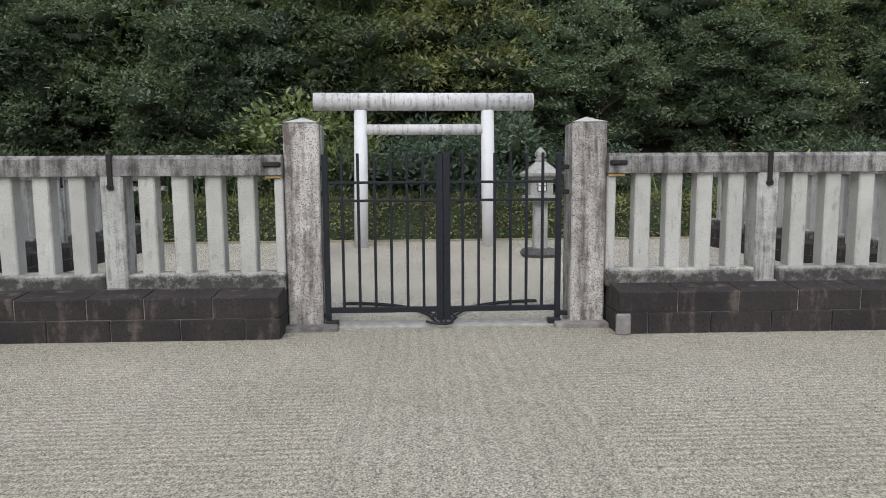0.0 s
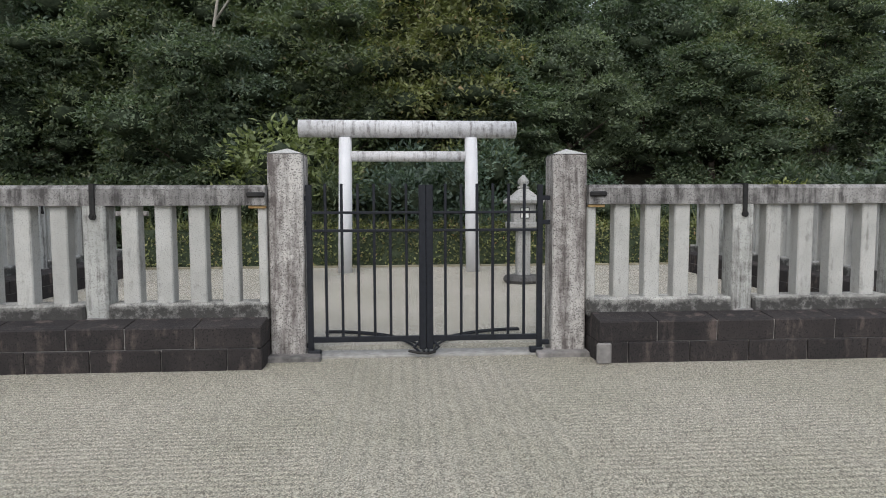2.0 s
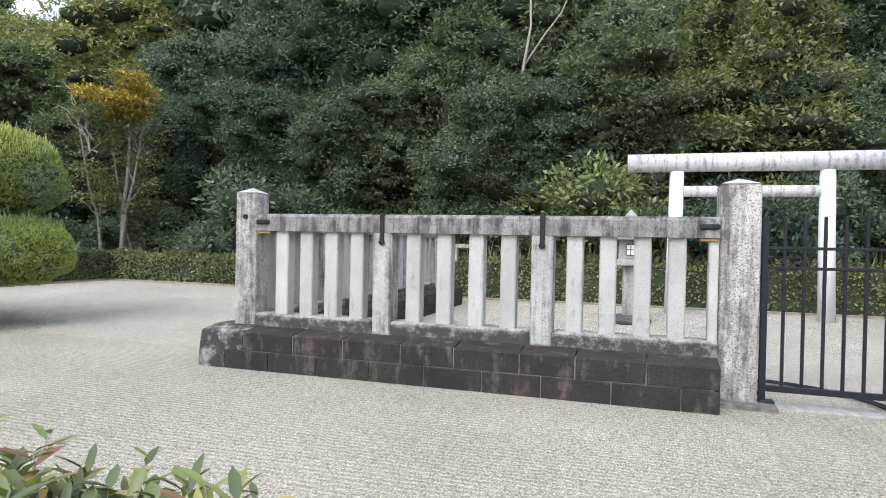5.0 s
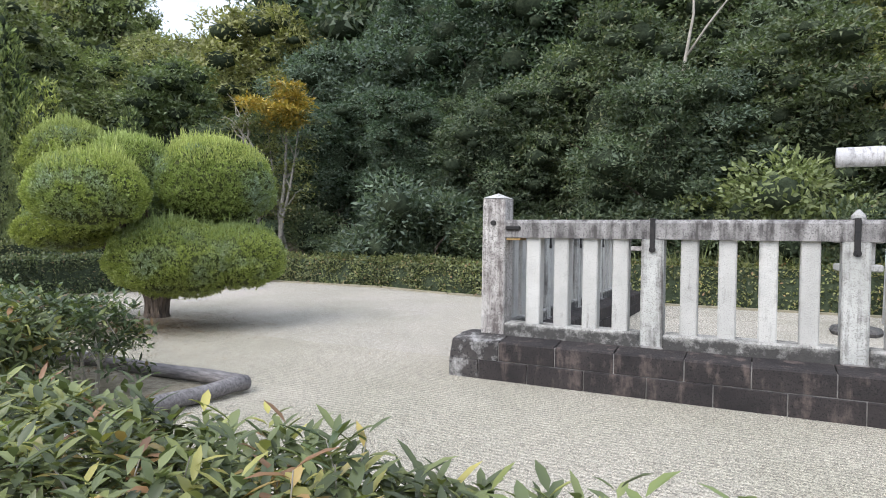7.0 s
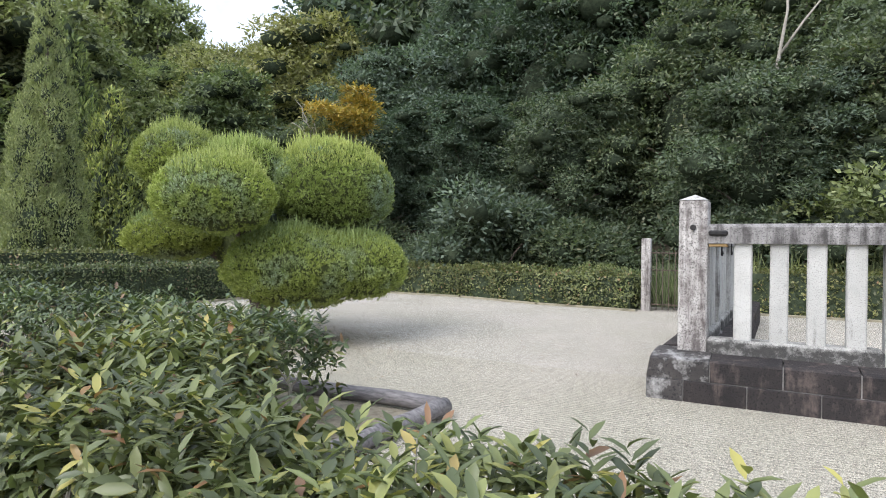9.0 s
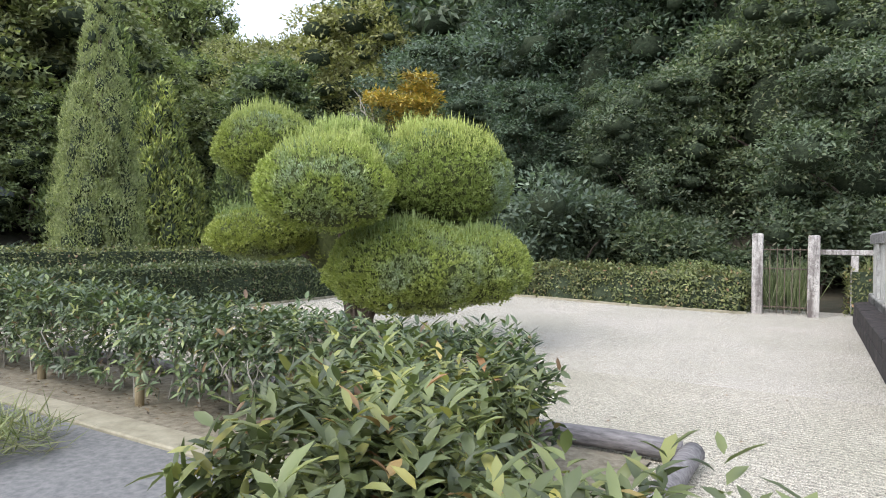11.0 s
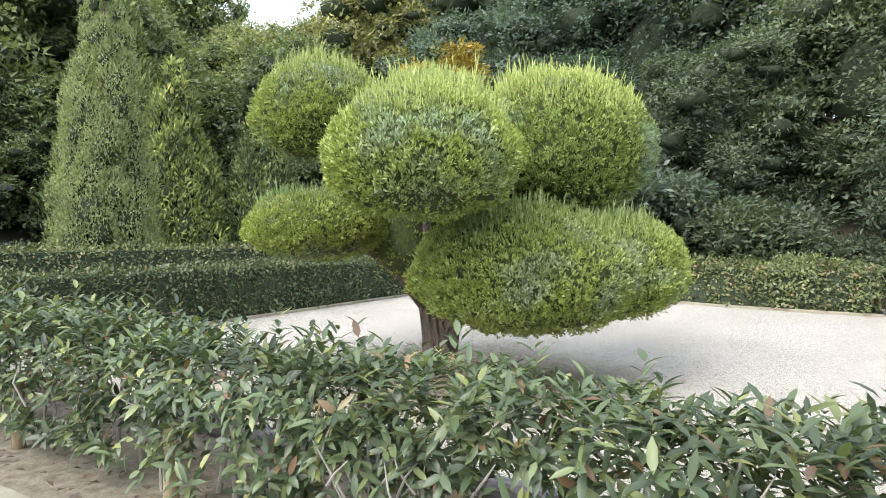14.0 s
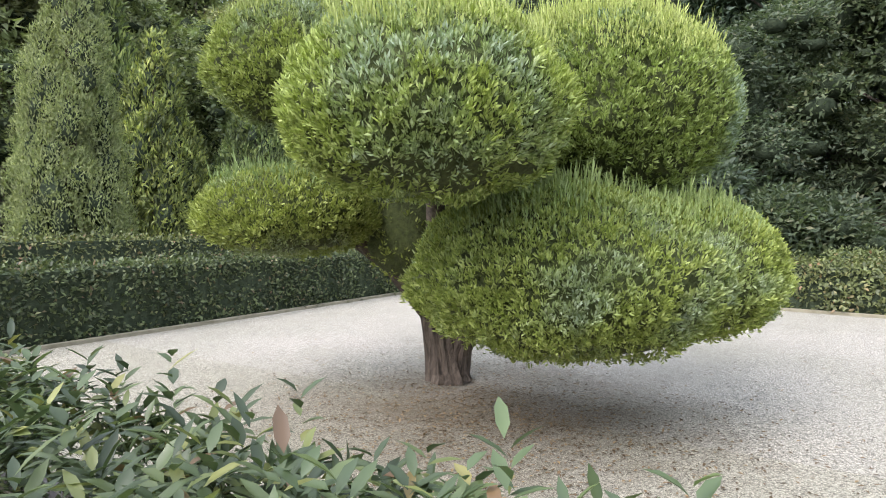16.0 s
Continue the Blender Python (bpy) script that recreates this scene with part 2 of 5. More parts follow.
M_CONC = plain("pale_concrete", (0.24, 0.23, 0.21), (0.40, 0.385, 0.355), 14, 0.9)
M_KERB = plain("mossy_concrete_kerb", (0.205, 0.185, 0.125), (0.330, 0.300, 0.215), 6, 0.9)
M_PATH = plain("worn_asphalt", (0.10, 0.10, 0.098), (0.19, 0.185, 0.175), 18, 0.9, 0, 0.5, 0.004)
M_SOIL = plain("dry_soil", (0.12, 0.10, 0.068), (0.26, 0.23, 0.165), 14, 0.95, 0, 0.7, 0.02)
M_FLOOR = plain("forest_floor", (0.02, 0.022, 0.012), (0.06, 0.05, 0.03), 1.2, 0.95, 0, 0.8, 0.1)
M_LOG = plain("grey_weathered_log", (0.10, 0.09, 0.09), (0.25, 0.235, 0.23), 7, 0.85, 0, 0.5, 0.006, (1, 6, 6))
M_BARK = plain("brown_bark", (0.035, 0.027, 0.02), (0.20, 0.155, 0.12), 22, 0.95, 0, 1.0, 0.05, (1, 1, 0.16))
M_PALE_BARK = plain("pale_bark", (0.25, 0.23, 0.19), (0.42, 0.39, 0.33), 9, 0.9, 0, 0.4, 0.01)
M_LICHEN_BARK = plain("lichen_grey_bark", (0.11, 0.10, 0.085), (0.30, 0.285, 0.24), 9, 0.9, 0, 0.4, 0.01)
M_STAKE = plain("weathered_stake", (0.26, 0.20, 0.11), (0.42, 0.34, 0.21), 10, 0.9, 0, 0.4, 0.006, (6, 6, 1))
M_GRANITE = stone("grey_bollard_granite", (0.42, 0.42, 0.44), (0.30, 0.30, 0.32), (0.12, 0.12, 0.13), (0.20, 0.16, 0.18), 0.6, grain=60)
M_WALL = plain("white_plaster", (0.76, 0.80, 0.81), (0.84, 0.87, 0.88), 3, 0.9)
M_TILE = plain("grey_roof_tile", (0.140, 0.154, 0.182), (0.266, 0.280, 0.322), 8, 0.55)
M_PAPER = plain("white_paper_pane", (0.7, 0.7, 0.66), (0.85, 0.85, 0.8), 30, 0.8)

L_DARK = leafy("dark_evergreen_leaves", [(0.0, (0.080, 0.112, 0.070)), (0.5, (0.130, 0.176, 0.104)), (0.9, (0.185, 0.235, 0.140)), (1.0, (0.26, 0.27, 0.17))], 0.58, 0.36, 0.5, 0.6)
L_OLIVE = leafy("olive_leaves", [(0.0, (0.110, 0.128, 0.062)), (0.5, (0.175, 0.206, 0.094)), (0.95, (0.250, 0.280, 0.125)), (1.0, (0.33, 0.24, 0.14))], 0.58, 0.36, 0.5, 0.6)
L_BLUE = leafy("blue_green_leaves", [(0.0, (0.090, 0.124, 0.092)), (0.6, (0.150, 0.203, 0.146)), (1.0, (0.235, 0.295, 0.210))], 0.58, 0.36, 0.5, 0.6)
L_BRIGHT = leafy("fresh_leaves", [(0.0, (0.15, 0.18, 0.075)), (0.6, (0.26, 0.31, 0.13)), (1.0, (0.38, 0.42, 0.19))], 0.55, 0.33)
L_BAMBOO = leafy("yellow_olive_leaves", [(0.0, (0.19, 0.20, 0.085)), (0.6, (0.32, 0.34, 0.15)), (1.0, (0.44, 0.45, 0.21))], 0.58, 0.36, 0.5, 0.62)
L_YELLOW = leafy("autumn_leaves", [(0.0, (0.42, 0.28, 0.05)), (0.5, (0.58, 0.42, 0.08)), (0.8, (0.40, 0.34, 0.09)), (1.0, (0.20, 0.21, 0.06))])
L_HEDGE = leafy("clipped_hedge_leaves", [(0.0, (0.100, 0.115, 0.052)), (0.5, (0.188, 0.218, 0.085)), (0.86, (0.280, 0.305, 0.120)), (0.95, (0.36, 0.33, 0.15)), (1.0, (0.37, 0.22, 0.13))], patch=1.5)
L_NEAR = leafy("broad_hedge_leaves", [(0.0, (0.078, 0.102, 0.050)), (0.4, (0.152, 0.192, 0.086)), (0.78, (0.235, 0.280, 0.115)), (0.91, (0.35, 0.37, 0.125)), (0.965, (0.50, 0.47, 0.15)), (0.98, (0.38, 0.22, 0.11)), (1.0, (0.25, 0.15, 0.09))], 0.4, 0.26, 1.6, 0.6)
L_PAD = leafy("juniper_sprays", [(0.0, (0.20, 0.25, 0.05)), (0.5, (0.355, 0.425, 0.09)), (1.0, (0.53, 0.60, 0.20))], 0.6, 0.2, 9.0, 0.72, (1.0, 1.03, 2.7))
L_SHOOT = leafy("pale_juniper_shoots", [(0.0, (0.28, 0.34, 0.11)), (0.5, (0.42, 0.49, 0.17)), (1.0, (0.56, 0.63, 0.27))], 0.6, 0.3, 9.0, 0.8)
L_CYPRESS = leafy("cypress_sprays", [(0.0, (0.23, 0.275, 0.14)), (0.6, (0.36, 0.42, 0.215)), (1.0, (0.48, 0.54, 0.28))], 0.7, 0.4, 2.2, 0.65)
L_FLAME = leafy("light_juniper_sprays", [(0.0, (0.10, 0.135, 0.06)), (0.6, (0.27, 0.34, 0.115)), (1.0, (0.50, 0.56, 0.19))], 0.6, 0.3, 1.6, 0.35)
L_GRASS = leafy("cut_grass", [(0.0, (0.13, 0.16, 0.06)), (0.5, (0.24, 0.28, 0.11)), (1.0, (0.40, 0.39, 0.22))], 0.6, 0.2, 1.5, 0.7)
L_LITTER = leafy("fallen_leaves", [(0.0, (0.08, 0.055, 0.03)), (0.6, (0.2, 0.13, 0.07)), (1.0, (0.34, 0.24, 0.13))], 0.8, 0.1, 1.5, 0.8)


# ---- building helpers ----
def link_mesh(name, me, material, parent=None, label=""):
    ob = new(name, me)
    if material is not None:
        me.materials.append(material)
    if parent is not None:
        ob.parent = parent
    if label:
        tagged(ob, label)
    return ob


def part(name, bm, material, parent=None, label="", smooth=False):
    me = bpy.data.meshes.new(name)
    bmesh.ops.recalc_face_normals(bm, faces=bm.faces)
    for f in bm.faces:
        f.smooth = smooth
    bm.to_mesh(me)
    bm.free()
    return link_mesh(name, me, material, parent, label)


def thing(name, at=(0, 0, 0), label="", category="", group="", kind="", turn=0.0):
    e = new(name)
    e.matrix_basis = pose(*at, 0, 0, turn)
    return tagged(e, label, category, group, kind)


def box(x0, x1, y0, y1, z0, z1, bevel=0.01, bm=None, wobble=0.0):
    bm = bm or bmesh.new()
    vs = bmesh.ops.create_cube(bm, size=1)["verts"]
    for v in vs:
        v.co = Vector(((x0 + x1) / 2 + v.co.x * (x1 - x0), (y0 + y1) / 2 + v.co.y * (y1 - y0), (z0 + z1) / 2 + v.co.z * (z1 - z0)))
        if wobble:
            v.co += Vector([random.uniform(-wobble, wobble) for _ in range(3)])
    if bevel:
        edges = list({e for v in vs for e in v.link_edges})
        bmesh.ops.bevel(bm, geom=edges, offset=bevel, segments=1, affect="EDGES", profile=0.5)
    return bm


def lathe(profile, segs=16, bm=None, at=(0, 0, 0), turn=0.0):
    """A closed turned or many-sided body from (radius, z) pairs."""
    bm = bm or bmesh.new()
    rings = []
    for r, z in profile:
        rings.append([bm.verts.new((at[0] + r * math.cos(turn + 2 * math.pi * i / segs), at[1] + r * math.sin(turn + 2 * math.pi * i / segs), at[2] + z)) for i in range(segs)])
    for a, b in zip(rings, rings[1:]):
        for i in range(segs):
            bm.faces.new((a[i], a[(i + 1) % segs], b[(i + 1) % segs], b[i]))
    bm.faces.new(rings[0][::-1])
    bm.faces.new(rings[-1])
    return bm


def tube(points, radii, segs=8, bm=None, gnarl=0.0):
    """A tapered body along a line of points; gnarl: how deep its ridges are."""
    bm = bm or bmesh.new()
    pts = [Vector(p) for p in points]
    rings = []
    a = None
    for i, p in enumerate(pts):
        d = (pts[min(i + 1, len(pts) - 1)] - pts[max(i - 1, 0)]).normalized()
        a = (a - d * a.dot(d)).normalized() if a else d.orthogonal().normalized()
        b = d.cross(a)
        r = radii[i] if isinstance(radii, (list, tuple)) else radii
        ridge = [1 + gnarl * (k % 2 - 0.5) + gnarl * 1.5 * noise.noise((k * 0.55, i * 0.4, r)) for k in range(segs)]
        rings.append([bm.verts.new(p + r * ridge[k] * (math.cos(2 * math.pi * k / segs) * a + math.sin(2 * math.pi * k / segs) * b)) for k in range(segs)])
    for a, b in zip(rings, rings[1:]):
        for k in range(segs):
            bm.faces.new((a[k], a[(k + 1) % segs], b[(k + 1) % segs], b[k]))
    bm.faces.new(rings[0][::-1])
    bm.faces.new(rings[-1])
    return bm


def sheet(name, x0, x1, y0, y1, z, material, label, category, nx=1, ny=1, fn=None):
    bm = bmesh.new()
    vs = [[bm.verts.new((x0 + (x1 - x0) * i / nx, y0 + (y1 - y0) * j / ny, z)) for i in range(nx + 1)] for j in range(ny + 1)]
    for row in vs:
        for v in row:
            if fn:
                v.co.z = fn(v.co.x, v.co.y)
    for j in range(ny):
        for i in range(nx):
            bm.faces.new((vs[j][i], vs[j][i + 1], vs[j + 1][i + 1], vs[j + 1][i]))
    ob = part(name, bm, material, None, "", fn is not None)
    return tagged(ob, label, category, "", "structure")


def tri_mesh(name, verts, tris):
    """A mesh from arrays of places and triangles."""
    me = bpy.data.meshes.new(name)
    n, k = len(verts), len(tris)
    me.vertices.add(n)
    me.vertices.foreach_set("co", np.asarray(verts, np.float32).ravel())
    me.loops.add(k * 3)
    me.loops.foreach_set("vertex_index", np.asarray(tris, np.int32).ravel())
    me.polygons.add(k)
    me.polygons.foreach_set("loop_start", np.arange(k, dtype=np.int32) * 3)
    me.update(calc_edges=True)
    return me


def unit(a):
    return a / np.maximum(np.linalg.norm(a, axis=1, keepdims=True), 1e-6)


def simple_leaves(name, rng, P, D, N, length, width):
    """One folded four-cornered leaf at each place P, along D, facing N."""
    n = len(P)
    D, S = unit(D), unit(np.cross(D, N))
    N = np.cross(S, D)
    L = (length * rng.uniform(0.7, 1.3, n))[:, None]
    W = (width * rng.uniform(0.7, 1.3, n))[:, None]
    lift = 0.25 * W
    V = np.stack([P, P + D * L * 0.45 + S * W * 0.5 + N * lift, P + D * L, P + D * L * 0.45 - S * W * 0.5 + N * lift], 1).reshape(-1, 3)
    base = np.arange(n)[:, None] * 4
    T = np.concatenate([base + [0, 1, 2], base + [0, 2, 3]], 0)
    return tri_mesh(name, V, T)


def tri_leaves(name, rng, P, D, N, length, width):
    """One small three-cornered leaf at each place, for crowns seen from afar."""
    n = len(P)
    D, S = unit(D), unit(np.cross(D, N))
    L = (length * rng.uniform(0.7, 1.4, n))[:, None]
    W = (width * rng.uniform(0.7, 1.3, n))[:, None]
    V = np.stack([P + S * W * 0.5, P - S * W * 0.5, P + D * L], 1).reshape(-1, 3)
    return tri_mesh(name, V, np.arange(n * 3).reshape(-1, 3))


def broad_leaves(name, rng, P, D, N, length, width):
    """Pointed, arched leaves with a fold along the middle, for near hedges."""
    n = len(P)
    D, S = unit(D), unit(np.cross(D, N))
    N = np.cross(S, D)
    L = (length * rng.uniform(0.6, 1.3, n))[:, None]
    W = (width * rng.uniform(0.7, 1.25, n))[:, None]
    droop = rng.uniform(0.05, 0.35, n)[:, None]

    def q(along, side):
        return P + D * L * along + S * W * side + N * (abs(side) * 0.35 * W - droop * L * along * along)

    V = np.stack([q(0, 0), q(0.3, 0.42), q(0.3, 0), q(0.3, -0.42), q(0.68, 0.4), q(0.68, 0), q(0.68, -0.4), q(1, 0)], 1).reshape(-1, 3)
    base = np.arange(n)[:, None] * 8
    T = np.concatenate([base + t for t in ([0, 1, 2], [0, 2, 3], [1, 4, 5], [1, 5, 2], [2, 5, 6], [2, 6, 3], [4, 7, 5], [5, 7, 6])], 0)
    return tri_mesh(name, V, T)


def sphere_dirs(rng, n):
    return unit(rng.normal(size=(n, 3)))


def crown_points(rng, lobes, n, depth=0.25, inner=0.12):
    """Places and outward ways on the skins of a heap of lobes (centre, radii)."""
    C = np.array([l[0] for l in lobes], float)
    R = np.array([l[1] for l in lobes], float)
    w = (R[:, 0] * R[:, 1] * R[:, 2]) ** (2 / 3)
    k = rng.choice(len(lobes), n * 2, p=w / w.sum())
    u = sphere_dirs(rng, n * 2)
    f = 1 - depth * rng.random(n * 2) ** 2
    u[:, 2] = np.where((u[:, 2] < -0.25) & (rng.random(n * 2) < 0.75), -u[:, 2], u[:, 2])
    deep = rng.random(n * 2) < inner
    f[deep] *= rng.uniform(0.45, 0.85, deep.sum())
    P = C[k] + R[k] * u * f[:, None]
    far = np.ones(n * 2, bool)
    for c, r in zip(C, R):
        far &= (((P - c) / r) ** 2).sum(1) > 0.42
    keep = far | deep
    P, u = P[keep][:n], u[keep][:n]
    return P, u


# ---- ground, paths, hill ----
def hill(x, y):
    """Level court, and a wooded slope rising behind and at the far side."""
    d = max(y - 17.5, 0.75 * (-27 - x), 0.8 * (x - 24), 0)
    return -0.03 + 15 * (1 - math.exp(-d / 34)) + 0.25 * min(d, 1) * noise.noise((x * 0.15, y * 0.15, 0))


sheet("ground", -150, 150, -80, 170, 0, M_FLOOR, "dark leaf-littered ground rising into a wooded hill", "ground", 100, 84, hill)
sheet("gravel_forecourt", -21, 18, 0.9, 6.5, 0.0, M_GRAVEL, "pale raked gravel in fine furrows before the fence", "gravel", 1, 1)
sheet("gravel_court", -21, 18, 6.5, 15.6, 0.0, M_COURT, "pale gravel court inside and beside the fence", "gravel", 1, 1)
sheet("path", -40, 18, -12, 0.9, -0.004, M_PATH, "worn grey asphalt path beside the hedge", "path", 1, 1)
sheet("soil_bed", -21, -8.2, 2.6, 3.86, 0.012, M_SOIL, "dry bare soil bed under the hedge", "soil", 60, 8, lambda x, y: 0.02 + 0.03 * noise.noise((x * 2.5, y * 2.5, 3)) * (1 - abs((y - 3.23) / 0.63) ** 4))
sheet("gutter", -21, -9.15, 1.2, 2.32, 0.006, M_PATH, "worn grey gutter strip along the kerb", "gutter", 1, 1)
sheet("soil_bed", -9.15, -1.6, 0.6, 1.6, 0.008, M_SOIL, "dry bare soil under the low hedge", "soil", 1, 1)
kerb = tagged(part("kerb", box(-21, -9.15, 2.32, 2.6, -0.05, 0.035, 0.012), M_KERB), "low mossy concrete kerb along the soil bed", "kerb", "", "structure")


# ---- stone fence ----
Z_TOP, Z_SLAT, Z_RAIL, Z_RTOP = 0.40, 0.575, 1.495, 1.685


def slat(parent, x, w=0.155, d=0.15):
    t = random.uniform(-0.006, 0.006)
    part("slat", box(x - w / 2 + t, x + w / 2 + t, -d / 2, d / 2, Z_SLAT - 0.02, Z_RAIL + 0.02, 0.012), M_FENCE, parent)


def mid_post(parent, x, strap=True):
    part("post", box(x - 0.105, x + 0.105, -0.115, 0.11, Z_TOP + 0.01, Z_RAIL + 0.01, 0.018), M_MIDPOST, parent, "pale granite post with dark streaks")
    part("mortar_fillet", box(x - 0.10, x + 0.115, -0.137, -0.10, Z_TOP + 0.02, Z_TOP + 0.047, 0.012, None, 0.009), M_MORTAR, parent, "pale smear of mortar at the post's foot")
    if strap:
        bm = box(x - 0.024, x + 0.024, -0.133, -0.117, Z_RAIL - 0.10, Z_RTOP + 0.004, 0.004)
        box(x - 0.024, x + 0.024, -0.135, 0.1, Z_RTOP + 0.002, Z_RTOP + 0.012, 0.003, bm)
        tube([(x, -0.117, Z_RAIL - 0.10), (x, -0.138, Z_RAIL - 0.10)], 0.031, 14, bm)
        tube([(x, -0.135, Z_RAIL - 0.10), (x, -0.146, Z_RAIL - 0.10)], 0.012, 8, bm)
        part("strap", bm, M_STRAP, parent, "black iron strap with a rounded end")


def rail(parent, x0, x1):
    bm = bmesh.new()
    prof = [(-0.115, Z_RAIL), (-0.115, Z_RTOP - 0.035), (-0.085, Z_RTOP), (0.085, Z_RTOP), (0.115, Z_RTOP - 0.035), (0.115, Z_RAIL)]
    a = [bm.verts.new((x0, y, z)) for y, z in prof]
    b = [bm.verts.new((x1, y, z)) for y, z in prof]
    for i in range(6):
        bm.faces.new((a[i], a[(i + 1) % 6], b[(i + 1) % 6], b[i]))
    bm.faces.new(a)
    bm.faces.new(b)
    part("rail", bm, M_RAIL, parent, "lichen-dark granite top rail")


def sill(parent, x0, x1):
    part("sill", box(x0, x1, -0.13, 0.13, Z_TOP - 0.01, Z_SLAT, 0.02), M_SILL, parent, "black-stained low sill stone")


def bracket(parent, x, way):
    part("bracket", box(min(x, x + way * 0.17), max(x, x + way * 0.17), -0.14, -0.112, Z_RTOP - 0.115, Z_RTOP - 0.065, 0.012), M_STRAP, parent, "black iron end bracket")
    part("bracket_plate", box(min(x, x + way * 0.16), max(x, x + way * 0.16), -0.10, 0.1, Z_RAIL - 0.03, Z_RAIL - 0.002, 0.004), M_RUST, parent, "rust-stained end plate")


def fence(name, posts, start, end, at, turn, label, end_half=0, brackets=()):
    """posts: where the middle posts stand along the run; four slats in each bay."""
    f = thing(name, at, label, "fence", "stone fence runs", "", turn)
    cuts = [start, *posts, end]
    for i, (a, b) in enumerate(zip(cuts, cuts[1:])):
        rail(f, a + 0.003, b - 0.003)
        sill(f, a + (0.107 if i else 0.0), b - (0.107 if i < len(cuts) - 2 else 0.0))
        n = 4
        if end_half and i == (len(cuts) - 2 if end_half > 0 else 0):
            edge = b - 0.045 if end_half > 0 else a + 0.045
            part("slat", box(edge - 0.04, edge + 0.04, -0.075, 0.075, Z_SLAT - 0.02, Z_RAIL + 0.02, 0.01), M_FENCE, f)
            for k in range(1, n + 1):
                slat(f, a + (edge - a) * k / (n + 1) if end_half > 0 else b - (b - edge) * k / (n + 1))
        else:
            for k in range(1, n + 1):
                slat(f, a + (b - a) * k / (n + 1))
    for p in posts:
        mid_post(f, p)
    for x, way in brackets:
        bracket(f, x, way)
    return f


FY = 5.975
fence("stone_fence", (-4.59, -2.92), -6.12, -1.345, (0, FY, 0), 0, "pale granite balustrade fence with dark top rail", 1, ((-6.11, 1), (-1.35, -1)))
fence("stone_fence", (3.31, 4.98), 1.745, 6.49, (0, FY, 0), 0, "pale granite balustrade fence with dark top rail", -1, ((1.75, 1), (6.48, -1)))
fence("stone_fence", (1.6, 3.2, 4.8, 6.4), 0.13, 7.75, (-6.252, FY, 0), 90, "pale granite balustrade fence along the court's side")
fence("stone_fence", (1.6, 3.2, 4.8, 6.4), 0.13, 7.75, (6.61, FY, 0), 90, "pale granite balustrade fence along the court's side")


def pillar(name, at, h, w, z0, label, group):
    t = thing(name, (at[0], at[1], z0), label, "post", group)
    bm = box(-w / 2, w / 2, -w / 2, w / 2, 0, h, 0.014)
    part("shaft", bm, M_POST, t)
    bm = bmesh.new()
    c = w / 2 + 0.002
    v = [bm.verts.new(p) for p in ((-c, -c, h + 0.001), (c, -c, h + 0.001), (c, c, h + 0.001), (-c, c, h + 0.001), (0, 0, h + 0.062))]
    for i in range(4):
        bm.faces.new((v[i], v[(i + 1) % 4], v[4]))
    bm.faces.new(v[:4][::-1])
    part("cap", bm, M_FENCE, t, "low pyramid cap of pale granite")
    return t


pillar("gate_post", (-1.175, 6.10), 1.985, 0.335, 0.0, "coarse grey granite gate post with dark rain streaks", "gate posts")
pillar("gate_post", (1.578, 6.10), 1.985, 0.335, 0.0, "coarse grey granite gate post with a pointed cap", "gate posts")
for x in (-6.252, 6.61):
    p = pillar("corner_post", (x, 5.985), 1.49, 0.265, 0.43, "weathered granite corner post with a pointed cap", "corner posts")
    part("bolt", lathe([(0.03, 0), (0.026, 0.03)], 10, None, (0, 0, 0)), M_STRAP, p, "black iron stud").matrix_basis = pose(0.0, -0.13, 1.22, 90, 0, 0)


